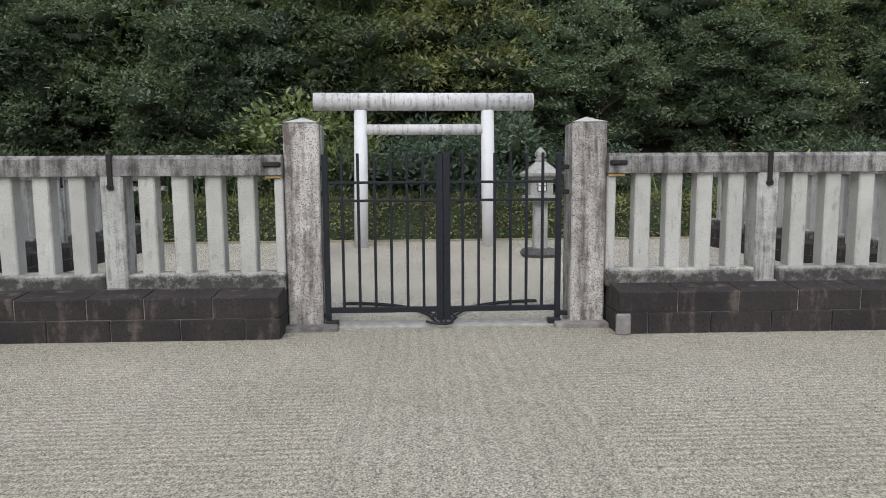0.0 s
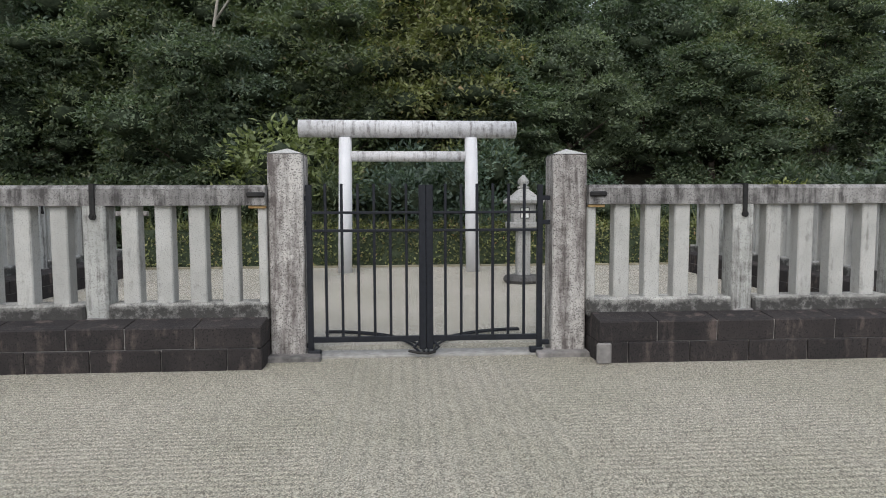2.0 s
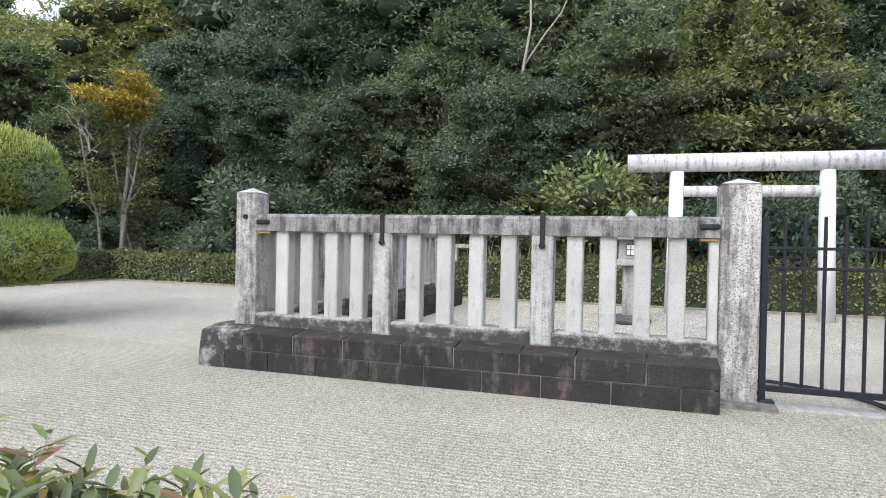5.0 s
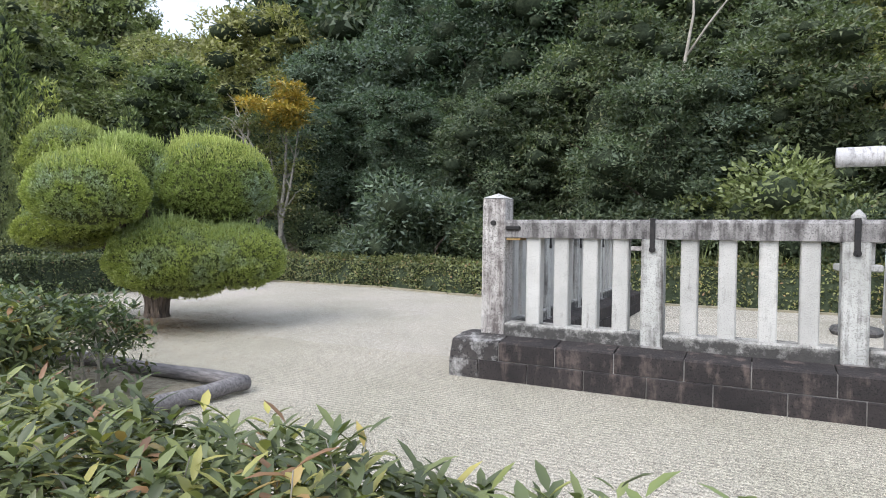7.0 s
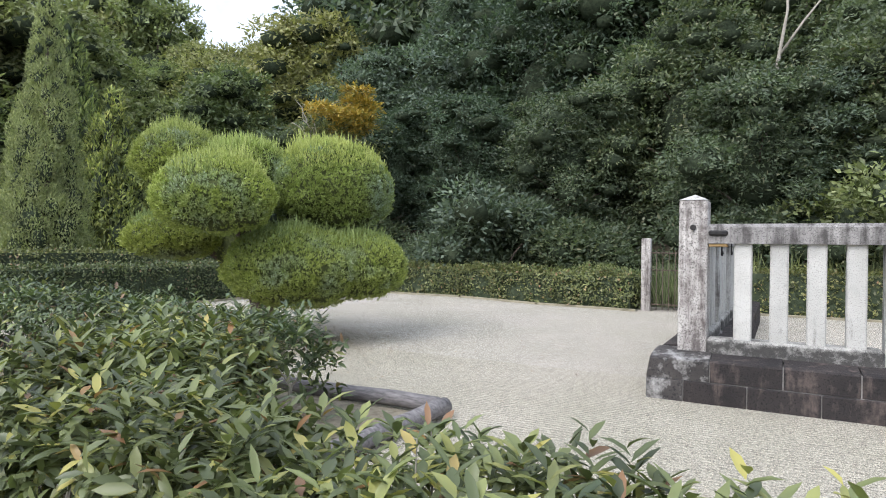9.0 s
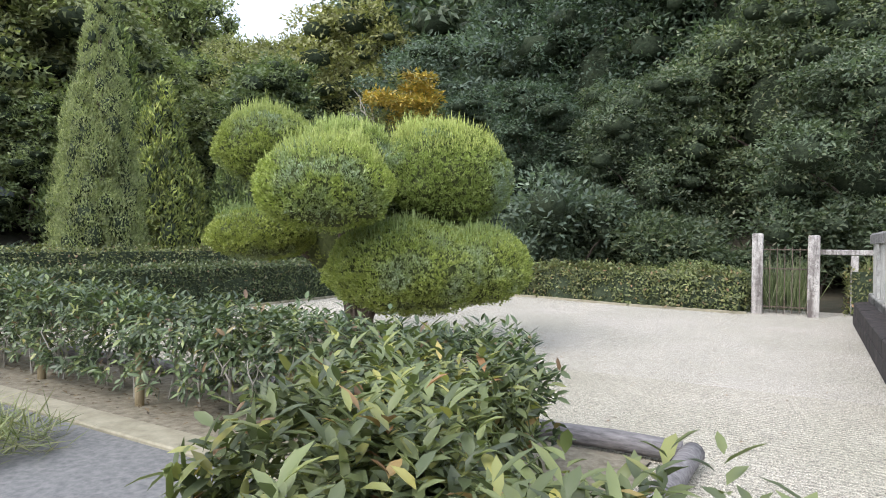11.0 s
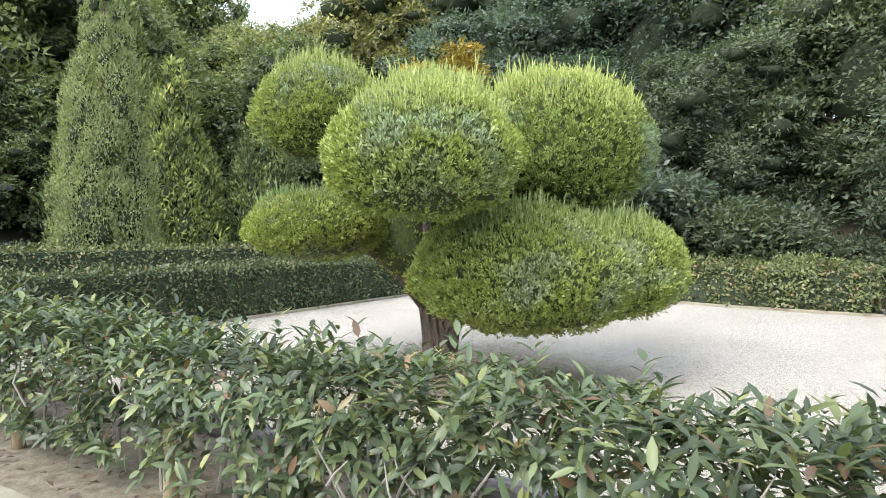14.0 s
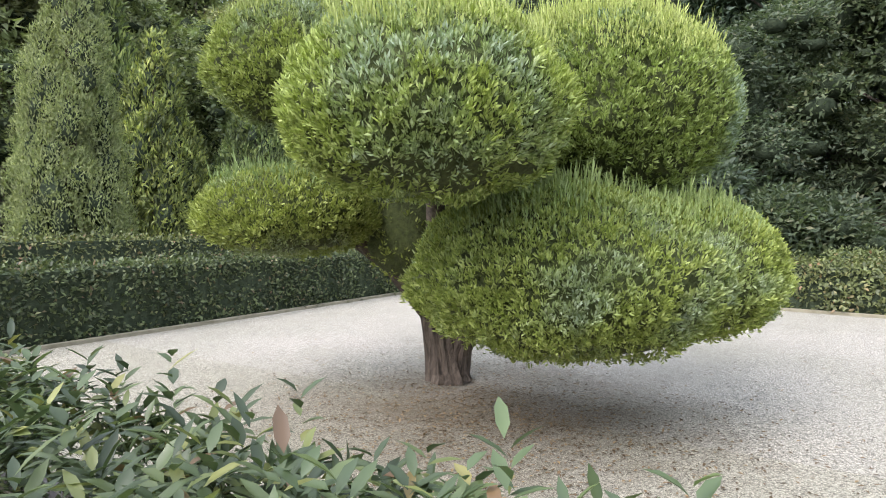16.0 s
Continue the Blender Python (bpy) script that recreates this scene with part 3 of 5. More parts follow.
def plinth(name, x0, x1, at, turn, depth, label, left_end=False, right_end=False):
    """Two courses of blackened blocks with a sloped top, round a mortar core."""
    t = thing(name, at, label, "plinth", "fence plinths", "", turn)
    part("core", box(x0 + 0.05, x1 - 0.05, 0.0215, depth - 0.024, -0.02, 0.39, 0), M_MORTAR, t, "pale mortar between the blocks")
    rng = random.Random(int(abs(x0 * 31)) + int(at[1] * 7))
    for course, (z0, z1) in enumerate(((-0.03, 0.196), (0.204, 0.40))):
        n = round((x1 - x0) / 0.6)
        step = (x1 - x0) / n
        cuts = [x0] + [x0 + step * (k + (0.5 if course == 0 else 0)) + rng.uniform(-0.05, 0.05) for k in range(0 if course == 0 else 1, n)] + [x1]
        for a, b in zip(cuts, cuts[1:]):
            inset = 0.01 * course
            y0 = inset + rng.uniform(0, 0.004)
            if course:
                prof = [(y0, z0), (y0 - 0.002, 0.385), (y0 + 0.014, 0.401), (y0 + 0.27, 0.437), (depth - 0.3, 0.437), (depth - 0.03, 0.40), (depth - inset, 0.385), (depth - inset, z0)]
            else:
                prof = [(y0 + 0.004, z0), (y0, z1 - 0.008), (y0 + 0.008, z1), (depth - 0.01, z1), (depth, z1 - 0.01), (depth, z0)]
            bm = bmesh.new()
            ends = []
            for x in (a + 0.005, a + 0.011, b - 0.011, b - 0.005):
                shy = 0.005 if x in (a + 0.005, b - 0.005) else 0.0
                lean = 0.03 if course and left_end and a == x0 and x < a + 0.1 else 0.0
                ends.append([bm.verts.new((x + lean * (z > 0.3), y + (shy if y < depth / 2 else -shy), z - (shy * 0.6 if z > z0 else 0) + rng.uniform(-0.003, 0.003))) for y, z in prof])
            for p, q in zip(ends, ends[1:]):
                for k in range(len(prof)):
                    bm.faces.new((p[k], p[(k + 1) % len(prof)], q[(k + 1) % len(prof)], q[k]))
            bm.faces.new(ends[0])
            bm.faces.new(ends[-1])
            last = (a == x0 and left_end) or (b == x1 and right_end)
            part("block", bm, M_PLINTH_END if last else M_PLINTH, t)
    return t


plinth("plinth", -6.63, -1.345, (0, 5.56, 0), 0, 0.82, "two-course plinth of blackened stone blocks", True)
plinth("plinth", 1.77, 6.99, (0, 5.56, 0), 0, 0.82, "two-course plinth of blackened stone blocks", False, True)
plinth("plinth", 0.83, 7.95, (-5.86, 5.56, 0), 90, 0.77, "blackened stone plinth of the side fence")
plinth("plinth", 0.83, 7.95, (6.99, 5.56, 0), 90, 0.77, "blackened stone plinth of the side fence")
kb = thing("corner_stone", (1.77, 5.56, 0), "pale worn stone against the plinth's end", "stone")
part("stone_face", box(-0.03, 0.11, -0.045, -0.004, 0, 0.2, 0.015), M_MORTAR, kb)

# ---- gate ----
tagged(part("threshold", box(-1.0, 1.4, 5.94, 6.2, -0.02, 0.022, 0.008), M_CONC), "pale concrete threshold under the gate", "threshold", "", "structure")
for x0, x1 in ((-1.37, -0.86), (1.25, 1.77)):
    tagged(part("pad_stone", box(x0, x1, 5.82, 5.99, -0.02, 0.05, 0.012, None, 0.006), M_MORTAR), "flat worn stone at the gate post's foot", "stone", "gate foot stones")


def gate_leaf(at, way, label):
    g = thing("metal_gate", at, label, "gate", "gate leaves")
    w = 1.095

    def bar(name, x, half, z0, z1, y=0.0):
        part(name, box(min(way * (x - half), way * (x + half)), max(way * (x - half), way * (x + half)), y - half, y + half, z0, z1, 0.004), M_IRON, g)
    bar("hinge_stile", 0.0, 0.027, 0.07, 1.69)
    bar("meeting_stile", w, 0.034, 0.07, 1.69)
    for k in range(1, 7):
        bar("bar", w * k / 7, 0.0135, 0.17, 1.70)
    for z, h in ((1.42, 0.013), (1.245, 0.013), (0.175, 0.027)):
        part("cross_rail", box(min(0, way * w), max(0, way * w), -0.02, 0.02, z - h, z + h, 0.004), M_IRON, g)
    for z in (1.32, 1.56, 0.12):
        part("hinge", box(min(way * -0.1, 0), max(way * -0.1, 0), -0.025, 0.025, z - 0.022, z + 0.022, 0.006), M_IRON, g)
    part("drop_bolt", tube([(way * (w - 0.02), 0.0, 0.16), (way * (w - 0.09), -0.03, 0.09), (way * (w - 0.03), -0.05, 0.045)], 0.013, 6), M_IRON, g)
    part("foot", box(min(way * -0.03, way * 0.1), max(way * -0.03, way * 0.1), -0.06, 0.03, 0.018, 0.075, 0.01), M_IRON, g)
    return g


gate_leaf((-0.965, 6.0, 0), 1, "black painted metal gate leaf with square bars")
gate_leaf((1.295, 6.0, 0), -1, "black painted metal gate leaf with square bars")
for hx, way in ((-0.965, 1), (1.295, -1)):
    tr = thing("gate_track", (hx, 6.02, 0), "dark curved iron floor track of the gate", "track", "gate tracks")
    for r in (1.05, 1.11):
        part("track_bar", tube([(way * r * math.cos(a), r * math.sin(a), 0.03) for a in [math.pi / 2 * k / 14 for k in range(15)]], 0.014, 5), M_IRON, tr)
ho = thing("hose", (0.15, 5.93, 0), "dark hose end lying under the gate", "hose")
part("hose_end", tube([(-0.16, 0.02, 0.06), (-0.05, -0.03, 0.05), (0.03, -0.05, 0.05), (0.1, 0.0, 0.055)], 0.014, 8), M_STRAP, ho)

# ---- torii and lanterns ----
to = thing("torii", (0.06, 13.75, 0), "white painted torii gate with a rain-streaked top beam", "torii")
for s in (-1, 1):
    part("leg", tube([(s * 1.43, 0, -0.03), (s * 1.40, 0, 1.5), (s * 1.385, 0, 2.98)], [0.155, 0.15, 0.14], 24), M_TORII, to, "", True)
part("tie_beam", tube([(-1.25, 0, 2.57), (1.25, 0, 2.57)], 0.115, 24), M_BEAM, to, "", True)
part("top_beam", tube([(-2.38, 0, 3.17), (2.38, 0, 3.16)], 0.19, 28), M_BEAM, to, "grey-white round beam with dark streaks", True)


def lantern():
    t = thing("stone_lantern", (0, 0, 0), "grey granite lantern with a square lamp box and pointed roof", "lantern", "stone lanterns")
    part("base", lathe([(0.36, -0.02), (0.40, 0.06), (0.35, 0.13), (0.2, 0.16)], 7), M_ROUGH, t, "rough dark base stone")
    part("shaft", box(-0.128, 0.128, -0.12, 0.12, 0.13, 1.06, 0.02), M_LANTERN, t)
    part("platform", box(-0.31, 0.31, -0.28, 0.28, 1.05, 1.165, 0.02), M_LANTERN, t)
    lb2 = part("lamp_box", box(-0.21, 0.21, -0.19, 0.19, 1.16, 1.52, 0.01), M_LANTERN, t)
    part("window", box(-0.075, 0.075, -0.197, -0.188, 1.25, 1.43, 0), M_PAPER, lb2, "white paper pane")
    bm = box(-0.006, 0.006, -0.205, -0.196, 1.25, 1.43, 0)
    for x0, x1, z0, z1 in ((-0.075, 0.075, 1.335, 1.347), (-0.085, -0.072, 1.24, 1.44), (0.072, 0.085, 1.24, 1.44), (-0.085, 0.085, 1.43, 1.442), (-0.085, 0.085, 1.238, 1.25)):
        box(x0, x1, -0.206, -0.1965, z0, z1, 0, bm)
    part("grille", bm, M_STRAP, lb2, "dark wooden lattice")
    part("roof", lathe([(0.42, 1.51), (0.475, 1.53), (0.49, 1.575), (0.36, 1.635), (0.20, 1.74), (0.11, 1.80)], 4, None, (0, 0, 0), math.pi / 4), M_LANTERN, t)
    part("finial", lathe([(0.10, 1.79), (0.12, 1.83), (0.07, 1.86), (0.115, 1.91), (0.10, 1.97), (0.02, 2.06)], 14), M_LANTERN, t, "onion-shaped stone finial", True)
    return t


la = lantern()
la.matrix_basis = pose(2.23, 11.7, 0, 0, 0, -1)
copy_thing(la, pose(-2.19, 11.7, 0, 0, 0, 2))

# ---- markers by the back hedge ----
for x, y, h in ((-8.29, 14.45, 1.70), (-7.26, 14.30, 1.66)):
    t = thing("concrete_post", (x, y, 0), "slim grey weathered concrete post by the hedge", "post", "back posts")
    part("shaft", box(-0.105, 0.105, -0.105, 0.105, -0.02, h, 0.02), M_POST, t)
wg = thing("wire_gate", (-7.78, 14.42, 0), "rusty thin metal gate half hidden by reeds", "gate")
for z in (0.15, 0.95, 1.35):
    part("cross_rail", box(-0.42, 0.42, -0.012, 0.012, z, z + 0.025, 0.003), M_BARK, wg)
for k in range(7):
    part("bar", box(-0.42 + 0.137 * k, -0.405 + 0.137 * k, -0.008, 0.008, 0.03, 1.42, 0), M_BARK, wg)
bf = thing("low_rail", (-6.75, 15.1, 0), "old grey wooden rail behind the posts", "rail")
part("post", box(0.15, 0.29, -0.07, 0.07, -0.02, 1.25, 0.012), M_POST, bf)
part("beam", box(-0.45, 0.62, -0.06, 0.06, 1.26, 1.37, 0.012), M_POST, bf)

# ---- bollard, logs ----
bo = thing("stone_bollard", (-0.86, 0.94, 0), "rough grey granite bollard beside the path", "bollard")
part("shaft", box(-0.2, 0.22, -0.12, 0.11, -0.02, 0.795, 0.03, None, 0.006), M_GRANITE, bo)


def log(p, q, r, label):
    t = thing("log_edging", p, label, "log", "log edging")
    d = Vector(q) - Vector(p)
    pts = [d * (k / 8) + Vector((0, 0, 0.008 * math.sin(k * 1.7))) for k in range(9)]
    part("log", tube(pts, [r * (1 + 0.05 * math.sin(3 * k)) for k in range(9)], 12), M_LOG, t, "", True)


log((-8.02, 3.93, 0.085), (-11.4, 3.86, 0.085), 0.07, "grey weathered round log edging the gravel")
log((-11.43, 3.86, 0.085), (-15.2, 3.80, 0.08), 0.07, "grey weathered round log edging the gravel")
log((-7.95, 3.93, 0.09), (-8.03, 2.45, 0.08), 0.072, "grey weathered round log with a dark end")

for p, q in (((-17.9, 15.2), (-13.6, 15.17)), ((-13.55, 15.16), (-11.0, 14.36)), ((-10.95, 14.35), (-8.45, 14.07)), ((-6.5, 14.88), (5, 14.92)), ((5.05, 14.92), (16, 14.98)), ((-17.85, 5.0), (-17.83, 10.0)), ((-17.83, 10.05), (-17.87, 15.1))):
    d = Vector((q[0] - p[0], q[1] - p[1], 0))
    e = part("edging", box(0, d.length, -0.035, 0.035, -0.02, 0.05, 0.008, None, 0.004), M_KERB)
    e.matrix_basis = pose(p[0], p[1], 0, 0, 0, math.degrees(math.atan2(d.y, d.x)))
    tagged(e, "low grey concrete edging at the hedge's foot", "edging", "", "structure")

# ---- trees ----
def limb_path(rng, a, b, sag=0.1):
    a, b = Vector(a), Vector(b)
    pts = []
    for k in range(5):
        p = a.lerp(b, k / 4)
        p.z += sag * math.sin(math.pi * k / 4)
        p += Vector(rng.normal(0, 0.05, 3)) * (1 if 0 < k < 4 else 0)
        pts.append(p)
    return pts


def shade_lobes(lobes, f=0.6):
    """Solid dark bodies that fill each lobe behind its leaves, coloured as inner shade."""
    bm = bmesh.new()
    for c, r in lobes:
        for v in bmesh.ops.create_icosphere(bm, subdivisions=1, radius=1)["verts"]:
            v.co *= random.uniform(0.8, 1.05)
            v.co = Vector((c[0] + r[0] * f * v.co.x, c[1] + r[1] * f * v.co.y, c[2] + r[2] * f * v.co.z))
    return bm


def sprig_cloud(rng, P, u, per, spread):
    """Small leaf clusters: each place becomes a few leaves that fan outwards from it."""
    m = len(P)
    off = rng.normal(0, 1, (m * per, 3)) * [1, 1, 0.55]
    uu = np.repeat(u, per, 0)
    return np.repeat(P, per, 0) + off * spread, unit(off) * 0.8 + uu * 0.35, uu


def broad_tree(seed, leaf, H=9.0, R=3.4, n=26000, bottom=0.05, size=0.21, label="", bark=None, core=True):
    """A leafy evergreen: trunk, limbs to its boughs, a crown of leaf clusters."""
    rng = np.random.default_rng(seed)
    t = thing("tree", (0, 0, 0), label, "tree", "wood trees")
    lobes = []
    for k in range(64):
        z = bottom + (0.95 - bottom) * (k + rng.random()) / 64
        spread = math.sqrt(max(0.06, 1 - (max(z - 0.42, -0.3) / 0.58) ** 2))
        a, rr = k * 2.4 + rng.uniform(-0.6, 0.6), R * spread * rng.uniform(0.4, 0.98)
        s = R * (0.11 + 0.24 * rng.random() ** 1.6)
        lobes.append(((rr * math.cos(a), rr * math.sin(a), z * H), (s * rng.uniform(1.0, 1.5), s * rng.uniform(1.0, 1.5), s * rng.uniform(0.5, 0.95))))
    lobes.append(((0, 0, H * 0.5), (R * 0.6, R * 0.6, H * 0.38)))
    P, u = crown_points(rng, lobes, n // 6, 0.5, 0.15)
    ragged = np.array([noise.noise(p) + 0.5 * noise.noise((p[0] * 2.5, p[1] * 2.5, p[2] * 2.5 + seed)) for p in P.tolist()])
    P = P + u * (ragged * 0.32)[:, None]
    P, D, uu = sprig_cloud(rng, P, u, 6, size * 0.75)
    m = len(P)
    D = D + rng.normal(0, 0.35, (m, 3)) + [0, 0, -0.1]
    N = uu * 0.6 + [0, 0, 0.65] + rng.normal(0, 0.4, (m, 3))
    link_mesh("crown", tri_leaves("crown", rng, P, D, N, size, size * 0.62), leaf, t, "dense leafy crown")
    # filler bodies, dark so that gaps between leaf clusters read as shade
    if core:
        tagged(part("shade_core", shade_lobes(lobes), M_SHADE_CORE, t, "dark solid core standing in for shade behind leaves", True), kind="stuff")
    part("trunk", tube([(0, 0, -0.6), (0.05, 0.03, H * 0.2), (-0.05, 0.1, H * 0.5), (0.05, 0, H * 0.8)], [0.2, 0.16, 0.11, 0.04], 9), bark or M_BARK, t, "", True)
    for k in range(2, 60, 7):
        c = lobes[k][0]
        part("limb", tube(limb_path(rng, (0, 0, c[2] * 0.6), c, 0.15), [0.07, 0.06, 0.045, 0.03, 0.015], 6), bark or M_BARK, t, "", True)
    return t


def shrub(seed, leaf, H=2.4, R=1.5, n=4600, size=0.135, label=""):
    rng = np.random.default_rng(seed)
    t = thing("bush", (0, 0, 0), label, "bush", "woodland bushes")
    lobes = []
    for k in range(14):
        a, rr = rng.uniform(0, 6.283), R * rng.uniform(0.1, 0.75)
        s = R * rng.uniform(0.28, 0.45)
        lobes.append(((rr * math.cos(a), rr * math.sin(a), H * rng.uniform(0.15, 0.8)), (s, s, s * 0.85)))
    P, u = crown_points(rng, lobes, n // 5, 0.5)
    P, D, uu = sprig_cloud(rng, P, u, 5, size * 0.8)
    m = len(P)
    D = D + rng.normal(0, 0.3, (m, 3)) + [0, 0, 0.1]
    N = uu * 0.6 + [0, 0, 0.6] + rng.normal(0, 0.4, (m, 3))
    link_mesh("foliage", simple_leaves("foliage", rng, P, D, N, size, size * 0.45), leaf, t)
    # dark filler paints the shade inside the bush
    tagged(part("shade_core", shade_lobes(lobes), M_SHADE_CORE, t, "dark solid core standing in for shade behind leaves", True), kind="stuff")
    for k in range(4):
        part("stem", tube(limb_path(rng, (rng.uniform(-0.15, 0.15), rng.uniform(-0.15, 0.15), -0.3), lobes[k][0], 0.1), [0.04, 0.03, 0.025, 0.02, 0.01], 6), M_BARK, t)
    return t


def conifer(seed, leaf, H=8.0, R=1.35, n=9000, label="", flame=1.0, spray=0.17):
    """A narrow cone of upright sprays."""
    rng = np.random.default_rng(seed)
    t = thing("cypress", (0, 0, 0), label, "cypress", "cypress trees")
    lobes = []
    for k in range(80):
        z = 0.02 + 0.95 * (k + rng.random()) / 80
        rr = R * (1 - z) ** 0.7 * min(1, 0.75 + z * 2)
        a = k * 2.4 + rng.uniform(-0.5, 0.5)
        s = max(0.2, rr * rng.uniform(0.35, 0.55))
        lobes.append(((rr * 0.62 * math.cos(a), rr * 0.62 * math.sin(a), z * H), (s, s, s * 1.6 * flame)))
    P, u = crown_points(rng, lobes, n, 0.35, 0.1)
    m = len(P)
    D = u * 0.35 + [0, 0, 0.7] + rng.normal(0, 0.42, (m, 3))
    N = u * [1, 1, 0.4] + [0, 0, 0.25] + rng.normal(0, 0.4, (m, 3))
    link_mesh("crown", simple_leaves("crown", rng, P, D, N, spray, spray * 0.3), leaf, t)
    # dark filler paints the shade behind the sprays
    tagged(part("shade_core", shade_lobes(lobes, 0.55), M_SHADE_CORE, t, "dark solid core standing in for shade behind leaves", True), kind="stuff")
    part("trunk", tube([(0, 0, -0.5), (0, 0, H * 0.5), (0, 0, H * 0.93)], [0.16, 0.1, 0.02], 8), M_BARK, t, "", True)
    return t


def place(ob, x, y, s=1.0, turn=0.0, sz=1.0, z=None):
    return copy_thing(ob, Matrix.LocRotScale((x, y, hill(x, y) if z is None else z), Euler((0, 0, radians(turn))), (s, s, s * sz)))


def parked(ob, x, y, s=1.0, turn=0.0, sz=1.0):
    ob.matrix_basis = Matrix.LocRotScale((x, y, hill(x, y)), Euler((0, 0, radians(turn))), (s, s, s * sz))


DARK = "dark evergreen broadleaf tree on the wooded slope"
KINDS = [broad_tree(1, L_DARK, n=30000, size=0.165, label=DARK), broad_tree(2, L_DARK, H=9, R=3.7, n=31000, size=0.16, label=DARK), broad_tree(3, L_BLUE, H=8.5, R=3.3, n=30000, size=0.16, label="grey-green evergreen tree on the wooded slope"), broad_tree(4, L_OLIVE, H=8.5, R=3.1, n=29000, size=0.16, label="olive-green tree with some brown leaves")]
FAR_KINDS = [broad_tree(5, L_DARK, n=10500, R=3.8, size=0.29, label=DARK), broad_tree(6, L_BLUE, n=10500, R=3.8, size=0.29, label="grey-green evergreen tree high on the slope"), broad_tree(7, L_BAMBOO, n=18000, R=3.4, size=0.21, label="olive-green tree high on the slope"), broad_tree(8, L_BRIGHT, n=18000, R=3.6, size=0.21, label="light green tree beyond the hedges")]
SHRUBS = [shrub(11, L_DARK, label="dark green bush at the wood's edge"), shrub(12, L_BLUE, label="grey-green bush at the wood's edge"), shrub(13, L_BRIGHT, label="light green bush at the wood's edge")]


def skyline(az):
    """The rise of the wood's top above the eye by direction from the path's middle."""
    pts = [(-90, 0.55), (-62, 0.52), (-57, 0.43), (-53, 0.30), (-46, 0.295), (-42, 0.42), (-30, 0.55), (-10, 0.50), (0, 0.42), (8, 0.40), (15, 0.375), (25, 0.335), (35, 0.27), (60, 0.25)]
    for (a, u), (b, v) in zip(pts, pts[1:]):
        if a <= az <= b:
            return u + (v - u) * (az - a) / (b - a)
    return 0.4


rng_place = random.Random(5)
first = {}


def settle(ob, x, y, s, turn, sz):
    """The first of a kind is moved to its place, the next ones are copies."""
    if ob in first:
        place(ob, x, y, s, turn, sz)
    else:
        first[ob] = (x, y, s, turn, sz)


for depth, gap, low, high in ((20.8, 3.8, 5.0, 9.0), (26.5, 4.6, 8, 11.5), (34.0, 5.2, 9, 13), (44.0, 6.2, 10, 14)):
    x = -30.0 - depth * (0.45 if depth < 30 else 0.95)
    while x < 3 + depth * 0.72:
        y = depth + rng_place.uniform(-1.3, 1.3)
        px = x + rng_place.uniform(-0.8, 0.8)
        dist = math.hypot(px + 4, y)
        az = math.degrees(math.atan2(px + 4, y))
        cap = 1.4 + dist * skyline(az) - hill(px, y)
        h = min(rng_place.uniform(low, high), cap) if depth < 30 else min(cap * rng_place.uniform(0.92, 1.02), 17)
        kind = FAR_KINDS[rng_place.choice((2, 3, 3))] if px < -25 - (depth - 20) * 0.6 else KINDS[rng_place.choice((0, 1, 1, 2, 3))] if depth < 30 else FAR_KINDS[rng_place.choice((0, 0, 1, 1))]
        s = max(0.7, min(1.5, h / 8.8))
        if h > 3.5:
            settle(kind, px, y, s, rng_place.uniform(0, 360), h / 8.8 / s)
        x += gap * rng_place.uniform(0.8, 1.2)
for y in (2, 6, 10, 14, 18):
    for x in (-36, -42, -49):
        px, py = x + rng_place.uniform(-1.5, 1.5), y + rng_place.uniform(-1.5, 1.5)
        dist, az = math.hypot(px + 4, py), math.degrees(math.atan2(px + 4, py))
        h = min(rng_place.uniform(8, 12), 1.4 + dist * skyline(az) - hill(px, py))
        if h > 3:
            settle(FAR_KINDS[rng_place.choice((2, 3, 3))], px, py, max(0.7, min(1.35, h / 8.8)), rng_place.uniform(0, 360), 1.0)
x = -26.0
while x < 19:
    px, py = x + rng_place.uniform(-0.4, 0.4), rng_place.uniform(17.0, 18.6)
    settle(SHRUBS[rng_place.choice((0, 0, 0, 1))], px, py, rng_place.uniform(0.8, 1.35), rng_place.uniform(0, 360), rng_place.uniform(0.8, 1.3))
    x += rng_place.uniform(1.4, 2.1)
for k, px, py, s, sz in ((2, -3.5, 17.6, 1.5, 1.05), (2, 10.2, 17.6, 1.15, 0.8), (0, -10.8, 17.6, 1.2, 0.9), (1, -13.8, 17.2, 1.5, 1.0)):
    settle(SHRUBS[k], px, py, s, 40 * k, sz)
for px, py, sc in ((-9.7, 16.1, 0.48), (-8.9, 15.9, 0.42), (-10.9, 16.4, 0.4), (-15.5, 16.9, 0.5), (-20.2, 15.2, 0.55)):
    settle(SHRUBS[2], px, py, sc, 90 * sc, 1.0)
settle(KINDS[3], -2.2, 20.2, 0.85, 30, 0.95)
settle(KINDS[3], 1.2, 21.5, 0.95, 130, 1.0)
settle(KINDS[0], -6.2, 18.9, 0.68, 20, 1.0)
for k in range(9):
    settle(SHRUBS[(1, 2, 1)[k % 3]], -24.2 - 0.6 * (k % 2), 3.5 + 1.5 * k, rng_place.uniform(0.5, 0.75), rng_place.uniform(0, 360), 0.8)
for px, py, sc, k in ((-31.5, 11.3, 0.6, 3), (-29.8, 14.6, 0.55, 3), (-35.0, 9.6, 1.1, 2), (-34.5, 14.5, 1.15, 2), (-33.0, 6.0, 0.8, 3)):
    settle(FAR_KINDS[k], px, py, sc, 70 * px, 1.0)
for ob, where in first.items():
    parked(ob, *where)

rr = np.random.default_rng(14)
